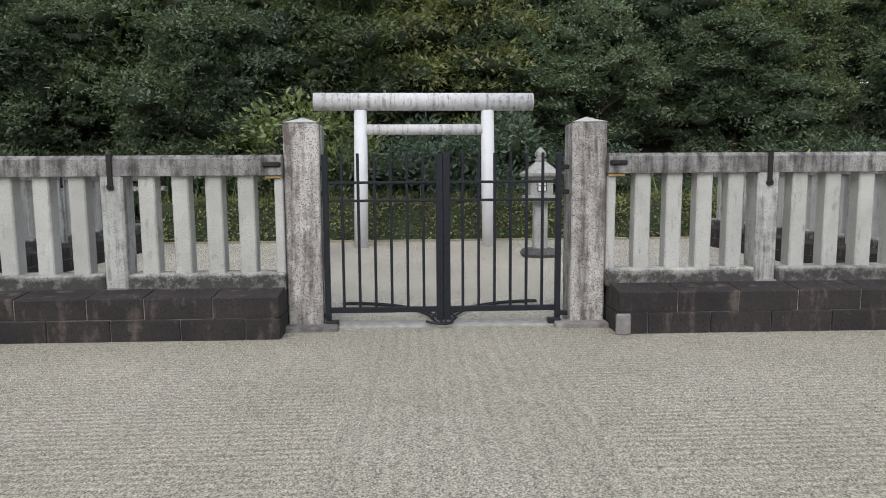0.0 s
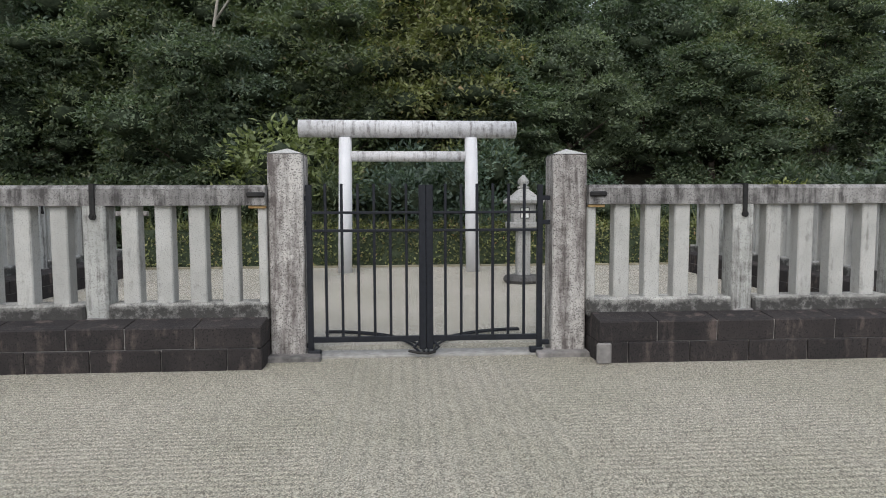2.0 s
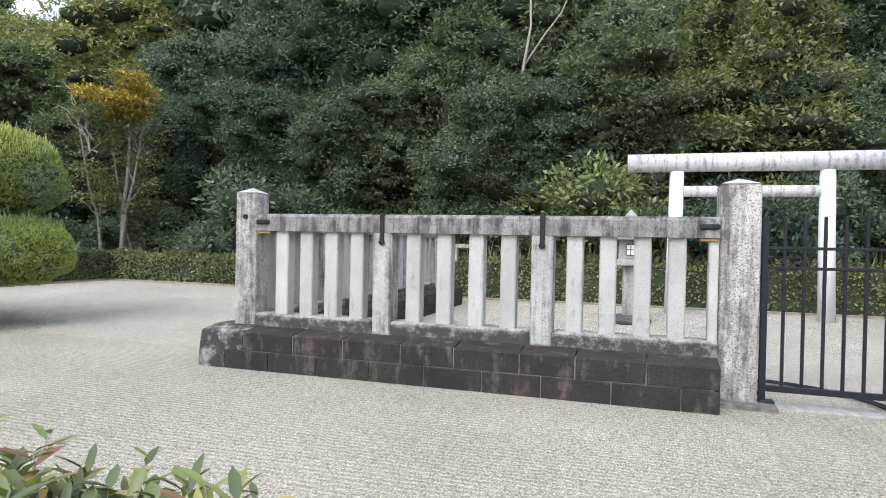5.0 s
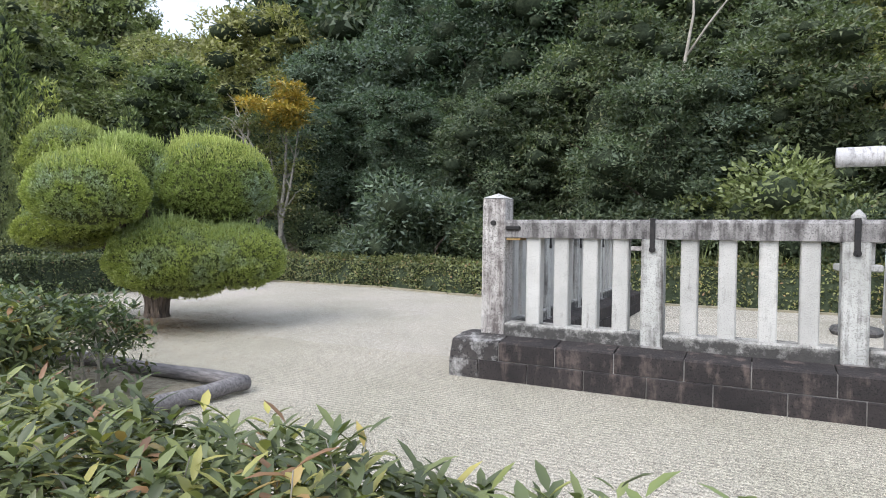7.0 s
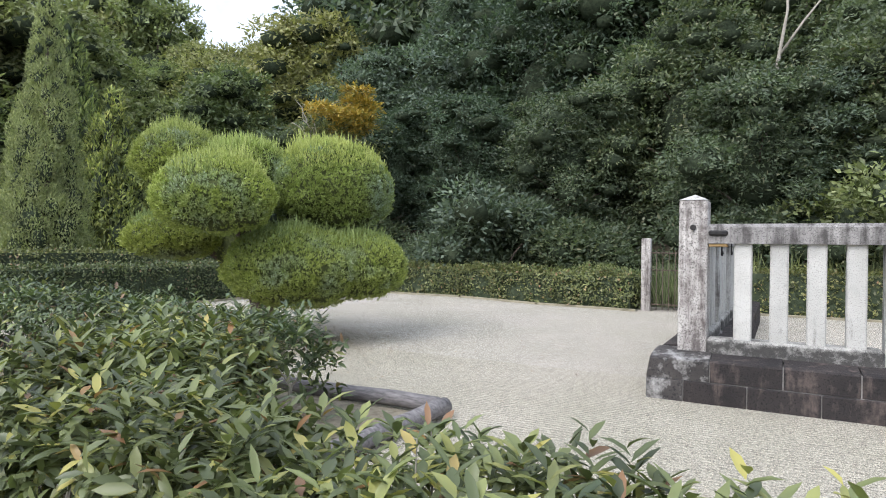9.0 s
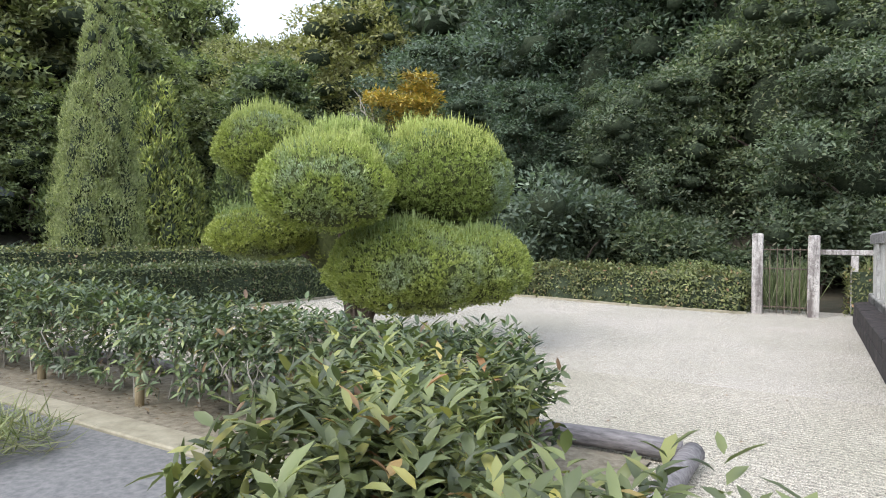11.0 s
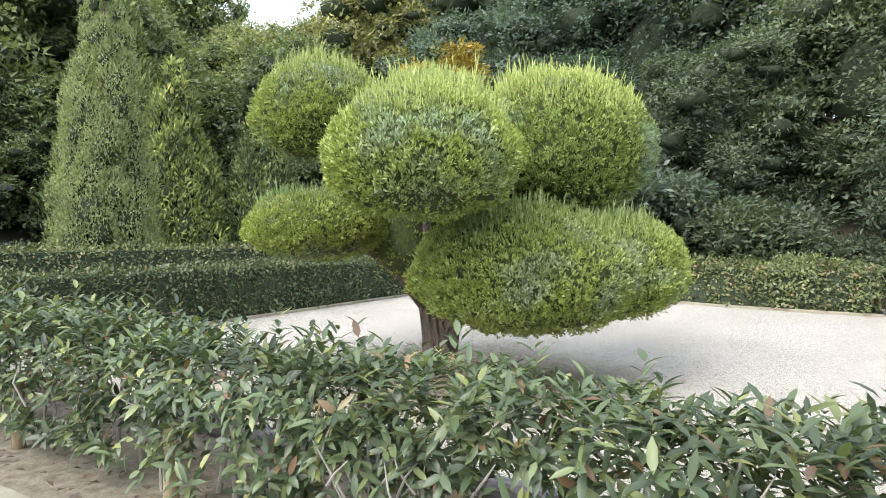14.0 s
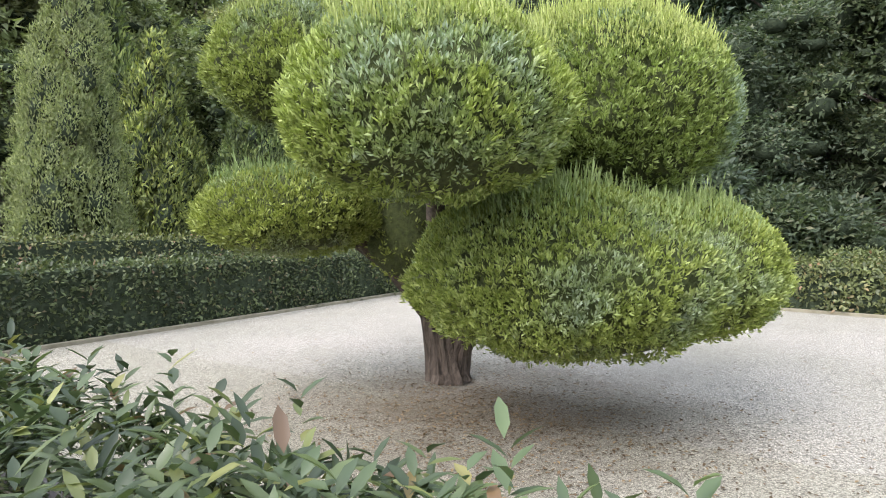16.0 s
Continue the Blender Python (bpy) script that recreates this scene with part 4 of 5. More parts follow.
P = np.stack([rr.uniform(-8.2, -7.3, 420), rr.uniform(14.6, 15.3, 420), rr.uniform(0, 0.1, 420)], 1)
ob = link_mesh("reeds", simple_leaves("reeds", rr, P, np.stack([rr.normal(0, 0.2, 420), rr.normal(0, 0.2, 420), np.ones(420)], 1), rr.normal(0, 1, (420, 3)), 1.0, 0.022), L_GRASS)
tagged(ob, "tall pale green reeds behind the thin gate", "reeds", "", "stuff")
rr = np.random.default_rng(15)
P = np.stack([rr.uniform(-6.5, 16, 2600), rr.uniform(15.8, 17.2, 2600), rr.uniform(0, 0.6, 2600)], 1)
ob = link_mesh("tall_grass", simple_leaves("tall_grass", rr, P, np.stack([rr.normal(0, 0.3, 2600), rr.normal(0, 0.3, 2600), np.ones(2600)], 1), rr.normal(0, 1, (2600, 3)), 0.9, 0.035), L_BRIGHT)
tagged(ob, "tall fresh grass growing behind the clipped hedge", "grass", "", "stuff")

# single trees that stand out
cy = conifer(21, L_CYPRESS, 8.6, 1.4, 52000, "tall narrow grey-green cypress beyond the hedge", 1.0, 0.095)
parked(cy, -24.0, 9.4, 1.0)
c2 = conifer(22, L_FLAME, 7.0, 1.9, 18000, "dark juniper with flame-like light tips", 1.1, 0.2)
parked(c2, -26.8, 13.2, 1.0)
place(c2, -29.5, 13.0, 1.3, 80)
place(c2, -25.2, 15.5, 0.9, 200)



def autumn_tree(at):
    """A scraggly tree on several thin stems, yellow in layers on top, half bare beside."""
    rng = np.random.default_rng(31)
    t = thing("autumn_tree", at, "scraggly small tree with yellow-orange top and bare grey branches", "tree")
    right = Vector((0.78, 0.63, 0))
    back = Vector((-0.63, 0.78, 0))
    stems = [((0.0, 0.0), (0.15, 0.1), 5.9, 0.10), ((-0.25, 0.1), (0.75, -0.2), 5.4, 0.07), ((0.3, 0.2), (-0.5, 0.3), 5.2, 0.06), ((-0.5, 0.0), (-1.3, -0.1), 5.0, 0.06)]
    tips = []
    for (a, b), (c, d), h, r in stems:
        foot, top = right * a + back * b, right * c + back * d
        pts = [foot + Vector((0, 0, -0.1))]
        for k in range(1, 6):
            pts.append(foot.lerp(top, k / 5) + Vector((rng.normal(0, 0.09), rng.normal(0, 0.09), h * k / 5)))
        part("stem", tube(pts, [r, r * 0.9, r * 0.75, r * 0.6, r * 0.45, r * 0.25], 8), M_LICHEN_BARK, t, "pale thin lichen-grey stem", True)
        for k in range(9):
            p = pts[2 + k % 4]
            way = right * rng.uniform(-1, 1) + back * rng.uniform(-1, 1)
            q = p + way * rng.uniform(0.4, 0.9) + Vector((0, 0, rng.uniform(0.25, 0.9)))
            part("branch", tube(limb_path(rng, p, q, 0.05), [r * 0.35, r * 0.3, r * 0.22, r * 0.16, r * 0.08], 5), M_LICHEN_BARK, t)
            tips.append(q)
    for k in range(7):
        p = right * rng.uniform(-1.1, -0.7) + Vector((0, 0, rng.uniform(4.0, 5.3)))
        q = p + right * rng.uniform(-0.9, -0.2) + Vector((0, 0, rng.uniform(0.5, 1.4)))
        part("bare_branch", tube(limb_path(rng, p, q, 0.05), [0.035, 0.03, 0.024, 0.018, 0.008], 5), M_PALE_BARK, t, "bare grey dead branch")
    lobes = []
    for k in range(20):
        p = right * rng.normal(0.2, 0.55) + back * rng.normal(0, 0.6) + Vector((0, 0, rng.uniform(5.3, 6.8)))
        lobes.append((tuple(p), (rng.uniform(0.35, 0.6), rng.uniform(0.35, 0.6), 0.14)))
    P, u = crown_points(rng, lobes, 1250, 0.5, 0.3)
    low = np.array([tuple(p) for p in tips])[rng.integers(0, len(tips), 1000)] + rng.normal(0, 0.28, (1000, 3)) * [1, 1, 0.5]
    for name, base, ways, leaf in (("crown", P, u, L_YELLOW), ("lower_foliage", low, unit(rng.normal(0, 1, (1000, 3))), L_OLIVE)):
        Q, D, uu = sprig_cloud(rng, base, ways, 5, 0.1)
        link_mesh(name, tri_leaves(name, rng, Q, D, uu * 0.3 + [0, 0, 1] + rng.normal(0, 0.3, Q.shape), 0.13, 0.08), leaf, t, "thin layers of yellow-orange leaves" if leaf is L_YELLOW else "sparse olive leaves")


autumn_tree((-18.7, 16.5, hill(-18.7, 16.5)))

ba = thing("bare_tree", (-5.6, 19.2, hill(-5.6, 19.2)), "pale bare forked trunk among dark trees", "tree")
part("trunk", tube([(-0.5, 0, -0.3), (-0.35, 0, 4.2), (-0.05, 0, 6.3), (0.15, 0.05, 7.6), (0.1, 0, 9.6)], [0.08, 0.06, 0.048, 0.036, 0.02], 8), M_PALE_BARK, ba, "", True)
part("limb", tube([(-0.05, 0, 6.3), (0.55, 0, 7.2), (1.1, 0, 7.9), (1.6, 0.1, 9.2)], [0.04, 0.032, 0.024, 0.014], 8), M_PALE_BARK, ba, "", True)


# ---- clipped hedges ----
def hedge(name, pts, width, height, n, leaf, size, label, z0=0.0, broad=False, rough=0.04, shoots=0, spacing=0.0, group="hedges", stem_r=0.014, core=False, gaps=None, taper=(1.0, 1.0)):
    """A trimmed hedge along a line on the ground: a skin of leaves on its sides and top, some deeper, and stems."""
    rng = np.random.default_rng(len(label) + n)
    t = thing(name, (pts[0][0], pts[0][1], 0), label, "hedge", group)
    A = np.array(pts, float)
    seg = np.linalg.norm(np.diff(A, axis=0), axis=1)
    cum = np.concatenate([[0], np.cumsum(seg)])
    total = cum[-1]

    def along(s):
        i = np.clip(np.searchsorted(cum, s, side="right") - 1, 0, len(seg) - 1)
        f = ((s - cum[i]) / seg[i])[:, None]
        p = A[i] * (1 - f) + A[i + 1] * f
        d = (A[i + 1] - A[i]) / seg[i][:, None]
        return p, d
    s = rng.uniform(-0.1, total + 0.1, n)
    p, d = along(np.clip(s, 0, total))
    p = p + d * (s - np.clip(s, 0, total))[:, None]
    side = np.stack([d[:, 1], -d[:, 0]], 1)
    per = 2 * (height - z0) + width
    q = rng.uniform(0, per, n)
    hh = height - z0
    off = np.where(q < hh, -width / 2, np.where(q < hh + width, q - hh - width / 2, width / 2))
    z = np.where(q < hh, z0 + q, np.where(q < hh + width, height, z0 + per - q))
    out2 = np.where(q < hh, -1.0, np.where(q < hh + width, 0.0, 1.0))
    cap = (s < 0) | (s > total)
    off = np.where(cap, rng.uniform(-width / 2, width / 2, n), off)
    z = np.where(cap, rng.uniform(z0, height, n), z)
    nrm = np.stack([side[:, 0] * out2, side[:, 1] * out2, np.where(out2 == 0, 1.0, 0.25)], 1)
    corner = np.clip((np.abs(off) / (width / 2)), 0, 1) ** 6 * np.clip(z / height, 0, 1) ** 6
    z = z - corner * 0.06
    P = np.stack([p[:, 0] + side[:, 0] * off, p[:, 1] + side[:, 1] * off, z], 1)
    lump = np.array([noise.noise((a * 1.7, b * 1.7, c * 1.7)) + 0.6 * noise.noise((a * 5, b * 5, c * 5)) for a, b, c in P])
    P += unit(nrm) * (lump * rough * 2 - np.abs(rng.normal(0, 0.05, n)) + rng.normal(0, rough * 0.5, n))[:, None]
    deep = rng.random(n) < 0.22
    P[deep] -= unit(nrm)[deep] * rng.uniform(0.03, width * 0.35, deep.sum())[:, None]
    D = unit(nrm) * 0.25 + rng.normal(0, 0.6, (n, 3)) + [0, 0, 0.1]
    N = nrm * 0.75 + [0, 0, 0.6] + rng.normal(0, 0.32, (n, 3))
    if broad:
        per = 6
        tip, ax = P[: n // per], unit(unit(nrm[: n // per]) * 0.8 + [0, 0, 0.45] + rng.normal(0, 0.35, (n // per, 3)))
        e1 = unit(np.cross(ax, [0.31, 0.77, 0.2]))
        e2 = np.cross(ax, e1)
        ang = np.repeat(rng.uniform(0, 6.283, n // per), per) + np.tile(np.arange(per) * 2.4, n // per) + rng.normal(0, 0.2, n // per * per)
        step = np.tile(np.linspace(0, 1, per), n // per)[:, None]
        AX, E1, E2 = (np.repeat(v, per, 0) for v in (ax, e1, e2))
        ray = E1 * np.cos(ang)[:, None] + E2 * np.sin(ang)[:, None]
        P = np.repeat(tip, per, 0) + AX * (step - 0.6) * size * 0.75
        D = ray + AX * (0.15 + 0.75 * step) + [0, 0, -0.15] + rng.normal(0, 0.12, ray.shape)
        N = AX - ray * 0.3 + [0, 0, 0.35] + rng.normal(0, 0.15, ray.shape)
        n = len(P)
    if gaps is not None:
        hole = np.array([noise.noise((a * 2.2, b * 2.2, c * 2.2 + 7)) for a, b, c in P])
        keep = (hole < gaps + 0.9 * np.clip(P[:, 2] / height - 0.45, 0, 1)) | (rng.random(n) < 0.12)
        P, D, N = P[keep], D[keep], N[keep]
    if shoots:
        sp, sd = along(rng.uniform(0, total, shoots))
        o = rng.uniform(-width / 2, width / 2, shoots)
        base = np.stack([sp[:, 0] + sd[:, 1] * o, sp[:, 1] - sd[:, 0] * o, np.full(shoots, height - 0.02)], 1)
        up = rng.gamma(2.2, 0.05, shoots).clip(0.04, 0.17)
        k = 7
        PP = np.repeat(base, k, 0) + np.stack([rng.normal(0, 0.006, shoots * k), rng.normal(0, 0.006, shoots * k), np.repeat(up, k) * np.tile(np.linspace(0.2, 1, k), shoots)], 1)
        ang = np.tile(np.arange(k) * 2.4, shoots) + np.repeat(rng.uniform(0, 6, shoots), k)
        DD = np.stack([np.cos(ang), np.sin(ang), np.tile(np.linspace(0.35, 1.1, k), shoots)], 1)
        NN = np.stack([-np.cos(ang) * 0.5, -np.sin(ang) * 0.5, np.ones(shoots * k)], 1)
        P, D, N = np.concatenate([P, PP]), np.concatenate([D, DD]), np.concatenate([N, NN])
    if taper != (1.0, 1.0):
        run = np.clip(np.abs(P[:, 0] - pts[0][0]) / total, 0, 1)
        P[:, 2] *= taper[0] + (taper[1] - taper[0]) * run
    P = P - [pts[0][0], pts[0][1], 0]
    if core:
        # added solid core that blocks the view through; its dark colour stands for shade
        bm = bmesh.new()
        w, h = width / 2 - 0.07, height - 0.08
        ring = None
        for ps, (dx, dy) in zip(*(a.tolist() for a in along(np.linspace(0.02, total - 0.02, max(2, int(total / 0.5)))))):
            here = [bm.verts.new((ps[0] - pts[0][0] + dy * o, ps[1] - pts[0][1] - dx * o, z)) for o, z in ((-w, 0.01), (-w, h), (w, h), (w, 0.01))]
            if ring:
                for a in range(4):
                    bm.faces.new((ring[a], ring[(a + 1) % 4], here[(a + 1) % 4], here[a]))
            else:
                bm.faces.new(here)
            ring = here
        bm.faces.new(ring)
        tagged(part("shade_core", bm, M_SHADE_CORE, t, "dark solid core standing in for shade inside the foliage"), kind="stuff")
    maker = broad_leaves if broad else simple_leaves
    link_mesh("foliage", maker("foliage", rng, P, D, N, size, size * (0.36 if broad else 0.55)), leaf, t)
    if spacing:
        k = int(total / spacing)
        ss = (np.arange(k) + 0.5) * spacing + rng.uniform(-0.08, 0.08, k)
        sp, _ = along(ss)
        for q2 in sp:
            x, y = q2[0] - pts[0][0] + rng.uniform(-0.1, 0.1), q2[1] - pts[0][1] + rng.uniform(-0.12, 0.12)
            r = stem_r * rng.uniform(0.7, 1.5)
            tops = [(x + rng.uniform(-0.05, 0.05), y + rng.uniform(-0.05, 0.05), height * 0.35)]
            part("stem", tube([(x, y, -0.02), tops[0], (x + rng.uniform(-0.15, 0.15), y + rng.uniform(-0.12, 0.12), height * 0.85)], [r, r * 0.8, r * 0.4], 6), M_PALE_BARK, t)
            for b in range(2):
                part("twig", tube([tops[0], (x + rng.uniform(-0.2, 0.2), y + rng.uniform(-0.15, 0.15), height * 0.6), (x + rng.uniform(-0.3, 0.3), y + rng.uniform(-0.2, 0.2), height * 0.9)], [r * 0.5, r * 0.4, r * 0.2], 5), M_PALE_BARK, t)
    return t


hedge("hedge", [(-18.2, 15.75), (-13.6, 15.65), (-11, 14.85), (-8.55, 14.55)], 0.8, 0.85, 22000, L_HEDGE, 0.085, "clipped dense low hedge along the wood's edge", rough=0.08, shoots=160, core=True)
hedge("hedge", [(-6.6, 15.35), (0, 15.4), (8, 15.4), (17, 15.5)], 0.8, 1.0, 28000, L_HEDGE, 0.085, "clipped low hedge behind the torii", rough=0.07, shoots=200, core=True)
hedge("hedge", [(-18.3, 4.6), (-18.25, 12), (-18.3, 15.4)], 0.75, 0.95, 24000, L_HEDGE, 0.07, "clipped boundary hedge with sparse brown patches", rough=0.05, core=True)
hedge("hedge", [(-21.5, 2.0), (-21.8, 16.0)], 0.8, 1.22, 17000, L_HEDGE, 0.08, "second clipped hedge beyond the boundary hedge", rough=0.06, core=True)
row = hedge("hedge", [(-8.78, 3.15), (-18.0, 3.15)], 0.72, 0.82, 22500, L_NEAR, 0.092, "broad-leaved hedge on bare stems beside the soil bed", 0.2, True, 0.05, 300, 0.3, "near hedges", gaps=-0.03, taper=(0.92, 1.2))
hedge("hedge", [(-7.15, 0.95), (-8.45, 0.97), (-8.72, 1.5), (-8.88, 2.4)], 0.76, 0.74, 11500, L_NEAR, 0.105, "broad-leaved hedge with fresh shoots round the corner", 0.1, True, 0.06, 110, 0.35, "near hedges", taper=(1.02, 1.17))
low_hedge = hedge("hedge", [(-2.75, 0.98), (-4.5, 1.0), (-7.1, 0.95)], 0.76, 0.72, 10500, L_NEAR, 0.105, "low broad-leaved hedge with upright shoots along the path", 0.08, True, 0.06, 200, 0.4, "near hedges", taper=(0.86, 1.0))


def tall_shoot(parent, x, y, z, h, leaf, seed, n=9):
    """One upright twig with drooping leaves, grown out of a clipped hedge."""
    rng = np.random.default_rng(seed)
    lean = rng.normal(0, 0.12, 2)
    foot = Vector((x, y, z)) - parent.location
    pts = [foot + Vector((lean[0] * h * f * f, lean[1] * h * f * f, h * f)) for f in (0, 0.35, 0.7, 1)]
    stem = part("shoot", tube(pts, [0.0045, 0.004, 0.003, 0.0018], 5), M_PALE_BARK, parent)
    f = np.linspace(0.3, 1, n)
    P = np.array([tuple(pts[0].lerp(pts[3], v)) for v in f])
    a = np.arange(n) * 2.4 + seed
    D = np.stack([np.cos(a), np.sin(a), 0.2 + 0.5 * f], 1)
    link_mesh("shoot_leaf", broad_leaves("shoot_leaf", rng, P, D, np.stack([-np.cos(a) * 0.4, -np.sin(a) * 0.4, np.ones(n)], 1), 0.115, 0.036), leaf, stem)


L_NEW = leafy("fresh_hedge_shoots", [(0.0, (0.20, 0.25, 0.09)), (0.6, (0.34, 0.38, 0.12)), (1.0, (0.55, 0.52, 0.15))], 0.4, 0.3)
L_COPPER = leafy("copper_new_leaves", [(0.0, (0.20, 0.11, 0.06)), (0.6, (0.38, 0.21, 0.10)), (1.0, (0.46, 0.33, 0.12))], 0.45, 0.25)
rs = random.Random(8)
for k in range(34):
    tall_shoot(low_hedge, rs.uniform(-6.9, -2.75), rs.uniform(0.8, 1.32), 0.55, rs.uniform(0.12, 0.3), L_COPPER if k % 8 == 3 else L_NEW if k % 3 == 0 else L_NEAR, k)
for k, (x, y) in enumerate(((-2.85, 1.12), (-3.0, 1.2), (-2.72, 1.05), (-3.75, 1.25), (-3.6, 1.2), (-3.9, 1.22))):
    tall_shoot(low_hedge, x, y, 0.5, 0.3, L_COPPER if k == 4 else L_NEW if k % 2 else L_NEAR, 60 + k, 11)
rt = random.Random(3)
for k in range(46):
    x = rt.gauss(-2.1, 0.25) if k < 30 else rt.uniform(-6, -0.3)
    y, z = rt.uniform(-0.36, -0.1), rt.uniform(0.25, 0.5)
    dx, dz = rt.uniform(-0.16, 0.16), rt.uniform(0.1, 0.28)
    part("dead_twig", tube([(x, y, z), (x + dx * 0.6, y - 0.05, z + dz * 0.6), (x + dx, y - rt.uniform(0, 0.1), z + dz)], [0.007, 0.005, 0.002], 5), M_PALE_BARK, row)
for x, y, h in ((-10.58, 3.0, 0.5), (-12.22, 2.9, 0.5), (-9.6, 3.0, 0.45), (-13.9, 2.95, 0.5)):
    t = thing("wooden_stake", (x, y, 0), "weathered round wooden stake supporting the hedge", "stake", "hedge stakes")
    part("shaft", lathe([(0.038, -0.05), (0.04, 0.2), (0.037, h - 0.01), (0.03, h)], 10), M_STAKE, t, "", True)


# ---- clipped cloud tree ----
def sprays(name, rng, P, D, N, L, W):
    n = len(P)
    D = unit(D)
    S = unit(np.cross(D, N))
    Q = np.cross(S, D)
    W = W[:, None] * 0.5
    L = (L * rng.uniform(0.75, 1.25, n))[:, None]
    V = np.stack([P - S * W * 0.5, P + D * L * 0.55 + S * W, P + D * L, P + D * L * 0.55 - S * W + Q * W * 0.5], 1).reshape(-1, 3)
    b = np.arange(n)[:, None] * 4
    T = np.concatenate([b + [0, 1, 3], b + [1, 2, 3]], 0)
    return tri_mesh(name, V, T)


def cloud_pad(parent, rng, c, r, tall):
    """One clipped pad of small fanned tufts, proud and sunk by turns, with upright shoots on top."""
    area = 4 * math.pi * ((r[0] * r[1]) ** 1.6 + (r[0] * r[2]) ** 1.6 + (r[1] * r[2]) ** 1.6) ** 0.625 / 3 ** 0.625
    m = int(area * (940 if tall > 0.2 else 160))
    u = sphere_dirs(rng, m)
    u = u[(u[:, 2] > -0.6) | (rng.random(m) < 0.45)]
    m = len(u)
    lum = np.array([noise.noise((a * 2.3 + c[0], b * 2.3 + c[1], g * 2.3)) * 0.08 + noise.noise((a * 6, b * 6 + c[0], g * 6)) * 0.035 for a, b, g in u.tolist()])
    shape = u.copy()
    shape[:, 2] = np.where(u[:, 2] < 0, u[:, 2] * 0.8, u[:, 2])
    skin = np.array(c) + np.array(r) * shape * (1 + lum)[:, None]
    clear = np.ones(m, bool)
    for c2, r2, _ in PADS:
        if c2 != c:
            clear &= (((skin - c2) / r2) ** 2).sum(1) > 0.8
    u, skin = u[clear], skin[clear]
    m = len(u)
    out = unit(u / np.array(r))
    tip = skin + out * (rng.normal(-0.012, 0.016, m))[:, None]
    axis = unit(out * 0.6 + [0, 0, 0.7] + rng.normal(0, 0.22, (m, 3)))
    per = 8
    A, O = np.repeat(axis, per, 0), np.repeat(out, per, 0)
    fan = rng.normal(0, 0.5, (m * per, 3))
    D = A + fan * 0.75
    P = np.repeat(tip, per, 0) + fan * 0.014 - A * 0.03
    N = O * 0.7 + [0, 0, 0.4] + rng.normal(0, 0.5, (m * per, 3))
    L = rng.uniform(0.026, 0.05, m * per)
    W = np.full(m * per, 0.0125)
    P = P - np.array(parent.location)
    pad = link_mesh("foliage_pad", sprays("foliage_pad", rng, P, D, N, L, W), L_PAD, parent, "rounded clipped pad of bright green sprays")
    k = int(5200 * tall * r[0] * r[1])
    v = sphere_dirs(rng, k * 6)
    v = v[v[:, 2] > 0.3 + 0.25 * rng.random(len(v))][:k]
    base = np.array(c) + np.array(r) * v * 0.99
    for c2, r2, _ in PADS:
        if c2 != c:
            keep = (((base - c2) / r2) ** 2).sum(1) > 0.95
            base, v = base[keep], v[keep]
    k = len(v)
    patchy = np.array([0.75 + 0.9 * noise.noise((p[0] * 2.2, p[1] * 2.2, p[2] * 2.2)) for p in base.tolist()])
    reach = (rng.gamma(3.0, 0.032, k) * patchy).clip(0.03, 0.34) * np.clip((v[:, 2] - 0.2) * 1.7, 0.25, 1)
    lean = np.array([0, 0, 1.0]) + v * 0.3 + rng.normal(0, 0.1, (k, 3))
    P = np.concatenate([base + unit(lean) * (reach * f)[:, None] for f in (0.0, 0.0, 0.35, 0.6)]) - np.array(parent.location)
    D = np.concatenate([lean] + [lean + rng.normal(0, 0.22, (k, 3)) for _ in range(3)])
    N = rng.normal(0, 1, (k * 4, 3))
    L = np.concatenate([reach, reach * 0.6, reach * 0.45, reach * 0.4])
    tagged(link_mesh("shoot_growth", sprays("shoot_growth", rng, P, D, N, L, np.full(k * 4, 0.0095)), L_SHOOT, pad, "feathery pale upright shoots"), kind="stuff")
    # solid filler under the tufts; its dark colour stands in for shade
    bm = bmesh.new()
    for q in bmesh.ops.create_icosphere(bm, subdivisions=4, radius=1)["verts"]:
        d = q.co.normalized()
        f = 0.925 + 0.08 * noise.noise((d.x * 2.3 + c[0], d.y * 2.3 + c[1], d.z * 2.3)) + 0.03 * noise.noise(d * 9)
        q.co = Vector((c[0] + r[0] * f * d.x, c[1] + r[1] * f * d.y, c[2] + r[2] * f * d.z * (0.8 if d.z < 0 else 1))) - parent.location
    tagged(part("shade_core", bm, M_PADCORE, parent, "dark solid core standing in for shade inside the foliage", True), kind="stuff")


tree = thing("cloud_tree", (-13.22, 7.12, 0), "clipped juniper in rounded cloud pads on a short trunk", "topiary tree")
rngt = np.random.default_rng(77)
PADS = [
    ((-11.85, 6.5, 1.05), (1.12, 1.12, 0.70), 0.5),
    ((-11.18, 7.0, 1.08), (0.74, 0.82, 0.58), 0.5),
    ((-12.15, 5.15, 2.03), (0.80, 0.80, 0.59), 0.5),
    ((-11.72, 7.05, 2.25), (0.95, 1.0, 0.80), 1.1),
    ((-12.8, 6.3, 2.45), (0.75, 0.7, 0.6), 0.7),
    ((-14.2, 6.2, 2.75), (0.75, 0.75, 0.60), 0.8),
    ((-14.15, 6.05, 1.5), (0.78, 0.75, 0.42), 0.3),
    # sparse dead inner part, whose dark core stands in for its deep shade
    ((-13.45, 6.75, 1.3), (0.34, 0.34, 0.45), 0.1),
]
for c, r, tall in PADS:
    cloud_pad(tree, rngt, c, r, tall)
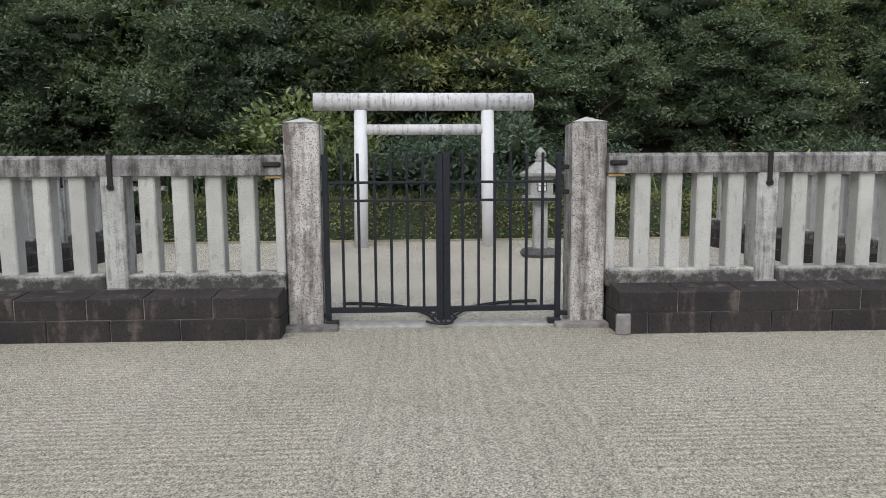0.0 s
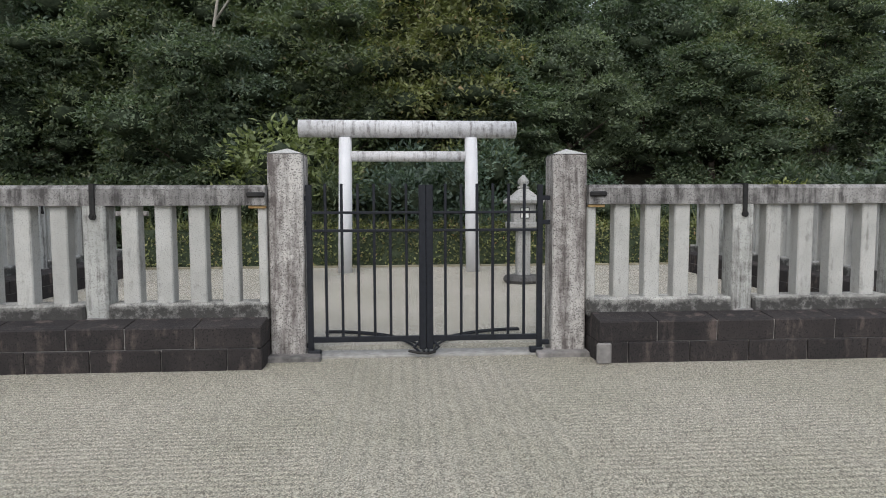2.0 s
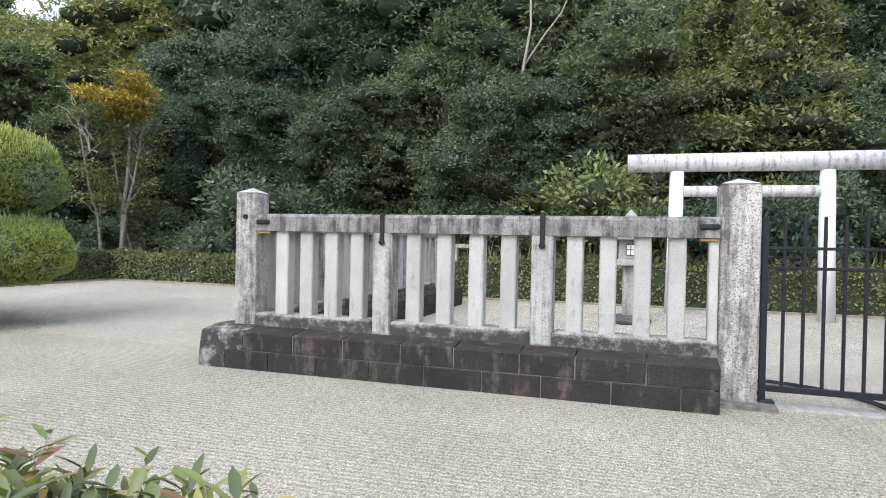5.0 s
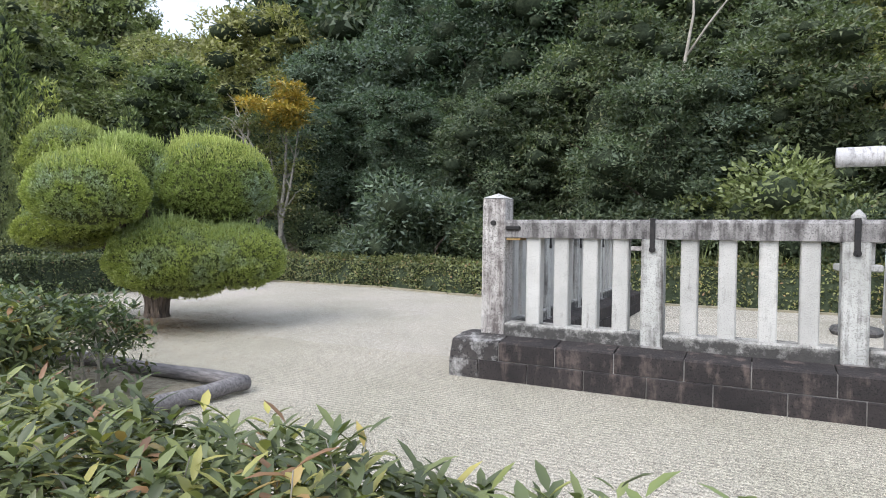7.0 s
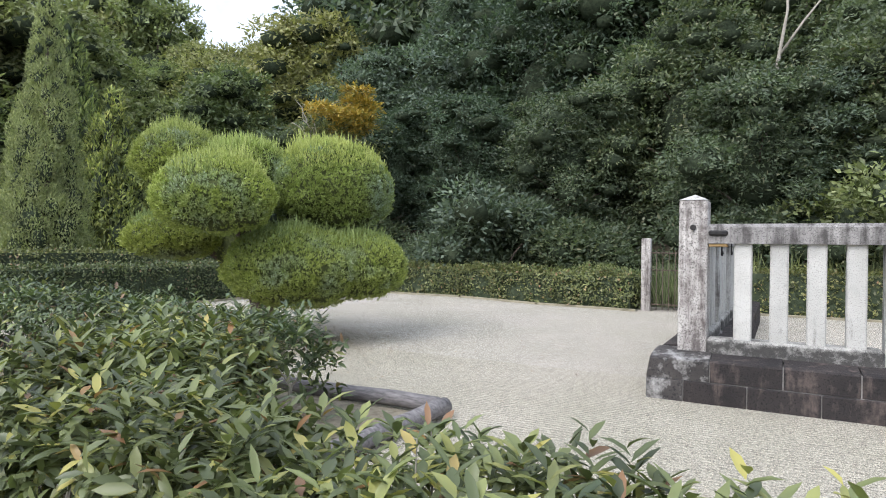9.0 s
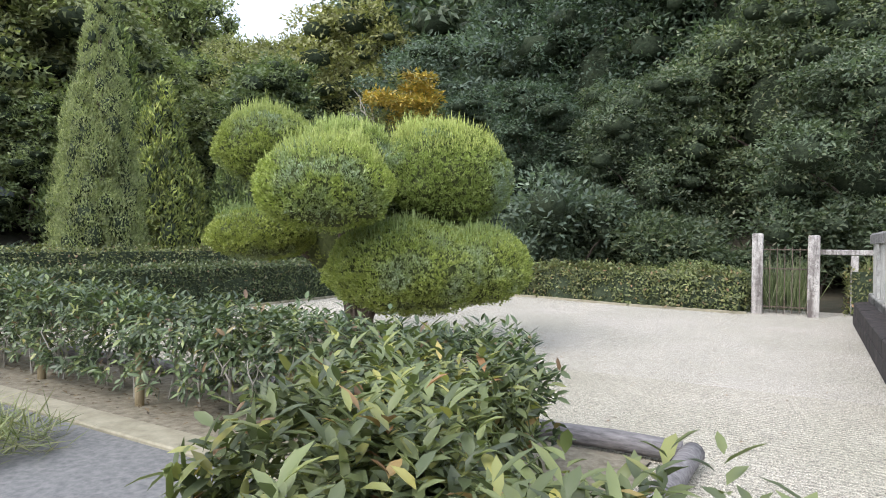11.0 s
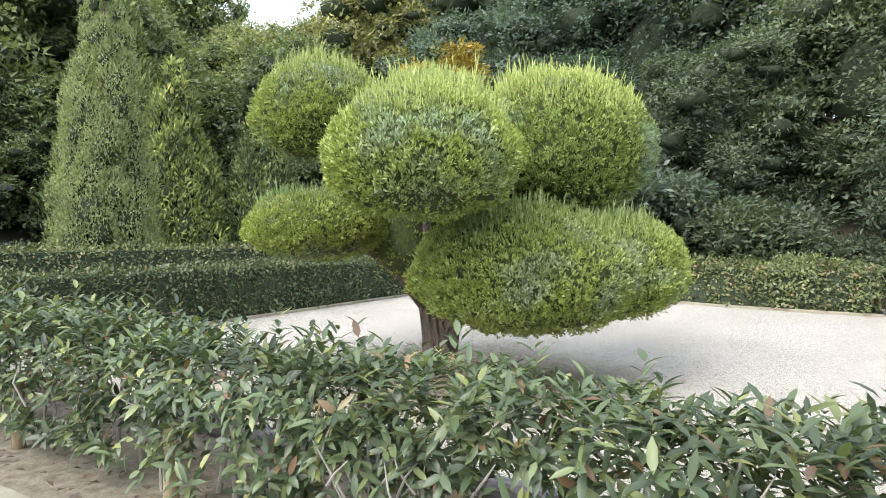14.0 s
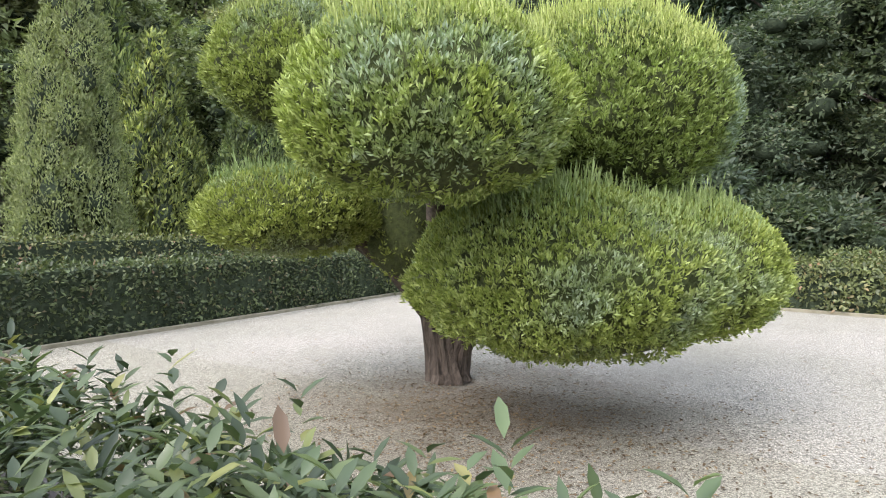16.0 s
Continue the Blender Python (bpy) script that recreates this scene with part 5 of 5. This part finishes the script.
part("trunk", tube([(0.02, 0, -0.03), (0.0, 0.0, 0.08), (-0.03, 0.0, 0.25), (-0.06, -0.01, 0.42), (-0.1, -0.02, 0.6), (-0.1, -0.1, 1.1), (0.0, -0.2, 1.7)], [0.22, 0.175, 0.16, 0.165, 0.15, 0.14, 0.1], 26, gnarl=0.16), M_BARK, tree, "thick gnarled brown trunk", False)
part("trunk_fork", tube([(0.07, 0.03, -0.02), (0.12, 0.05, 0.3), (0.2, 0.06, 0.5), (0.34, 0.08, 0.68), (0.6, 0.0, 0.9)], [0.13, 0.105, 0.1, 0.09, 0.06], 20, gnarl=0.16), M_BARK, tree, "short leaning fork of the trunk", False)
part("dead_stub", tube([(-0.08, -0.02, 0.55), (-0.2, -0.06, 0.66), (-0.24, -0.07, 0.76)], [0.07, 0.06, 0.045], 8), M_BARK, tree, "cut dead branch stub", True)
for c, r, tall in PADS:
    q = Vector(c) - tree.location
    part("limb", tube([(-0.08, -0.05, 0.6), (q.x * 0.35 - 0.05, q.y * 0.35, 0.6 + (q.z - 0.6) * 0.55), (q.x * 0.8, q.y * 0.8, q.z)], [0.13, 0.09, 0.05], 8), M_BARK, tree, "", True)

# ---- hut ----
hu = thing("hut", (-29.9, 7.35, 0), "small white-walled hut with a grey tiled roof", "hut", "", "", 20)
part("wall", box(-3.4, 0, -2.2, 2.2, -0.05, 3.0, 0.02), M_WALL, hu)
bm = bmesh.new()
v = [bm.verts.new(p) for p in ((-4.2, -2.9, 2.95), (0.5, -2.9, 2.95), (0.5, 0, 4.0), (-4.2, 0, 4.0), (0.5, 2.9, 2.95), (-4.2, 2.9, 2.95), (-4.2, -2.9, 2.85), (0.5, -2.9, 2.85), (0.5, 2.9, 2.85), (-4.2, 2.9, 2.85))]
for f in ((0, 1, 2, 3), (3, 2, 4, 5), (0, 1, 7, 6), (4, 5, 9, 8), (6, 7, 8, 9), (1, 2, 4, 8, 7), (0, 3, 5, 9, 6)):
    bm.faces.new([v[i] for i in f])
roof = part("roof", bm, M_TILE, hu, "grey pantile roof")
for k in range(17):
    x = -4.15 + k * 0.285
    part("tile_row", tube([(x, -2.93, 2.97), (x, 0, 4.03)], 0.06, 6), M_TILE, roof)

# ---- cut grass ----
gr = np.random.default_rng(9)
n = 5000
P = np.stack([gr.uniform(-17, -11.6, n), gr.uniform(0.9, 2.02, n), gr.uniform(0.0, 0.12, n)], 1)
P[:, 2] += 0.14 * np.clip(1.7 - P[:, 1], 0, 0.6)
D = np.stack([gr.normal(0, 1, n), gr.normal(0, 1, n), gr.uniform(0.0, 0.9, n)], 1)
ob = link_mesh("grass", simple_leaves("grass", gr, P, D, np.tile([0, 0, 1.0], (n, 1)) + gr.normal(0, 0.3, (n, 3)), 0.3, 0.012), L_GRASS)
tagged(ob, "heap of cut pale green grass by the gutter", "grass", "", "stuff")

# ---- fallen leaves on the gravel ----
n = 3600
a, rr = gr.uniform(0, 6.283, n), gr.gamma(2.2, 0.6, n)
P = np.stack([-12.3 + rr * np.cos(a), 6.3 + 0.9 * rr * np.sin(a), np.full(n, 0.006)], 1)
P[3250:, 0], P[3250:, 1] = gr.uniform(-17.5, -7, 350), gr.uniform(4.2, 14, 350)
P = P[(P[:, 1] > 4.1) & (P[:, 0] < -6.9)]
n = len(P)
D = np.stack([gr.normal(0, 1, n), gr.normal(0, 1, n), np.full(n, 0.12)], 1)
ob = link_mesh("leaf_litter", simple_leaves("leaf_litter", gr, P, D, np.tile([0, 0, 1.0], (n, 1)), 0.036, 0.016), L_LITTER)
tagged(ob, "brown fallen leaves scattered on the pale gravel", "leaves", "", "stuff")
n = 700
P = np.stack([gr.uniform(-18, -9.2, n), gr.uniform(2.65, 3.8, n), np.full(n, 0.05)], 1)
D = np.stack([gr.normal(0, 1, n), gr.normal(0, 1, n), np.full(n, 0.15)], 1)
ob = link_mesh("leaf_litter", simple_leaves("leaf_litter", gr, P, D, np.tile([0, 0, 1.0], (n, 1)), 0.06, 0.028), L_LITTER)
tagged(ob, "dry brown leaves on the bare soil bed", "leaves", "", "stuff")
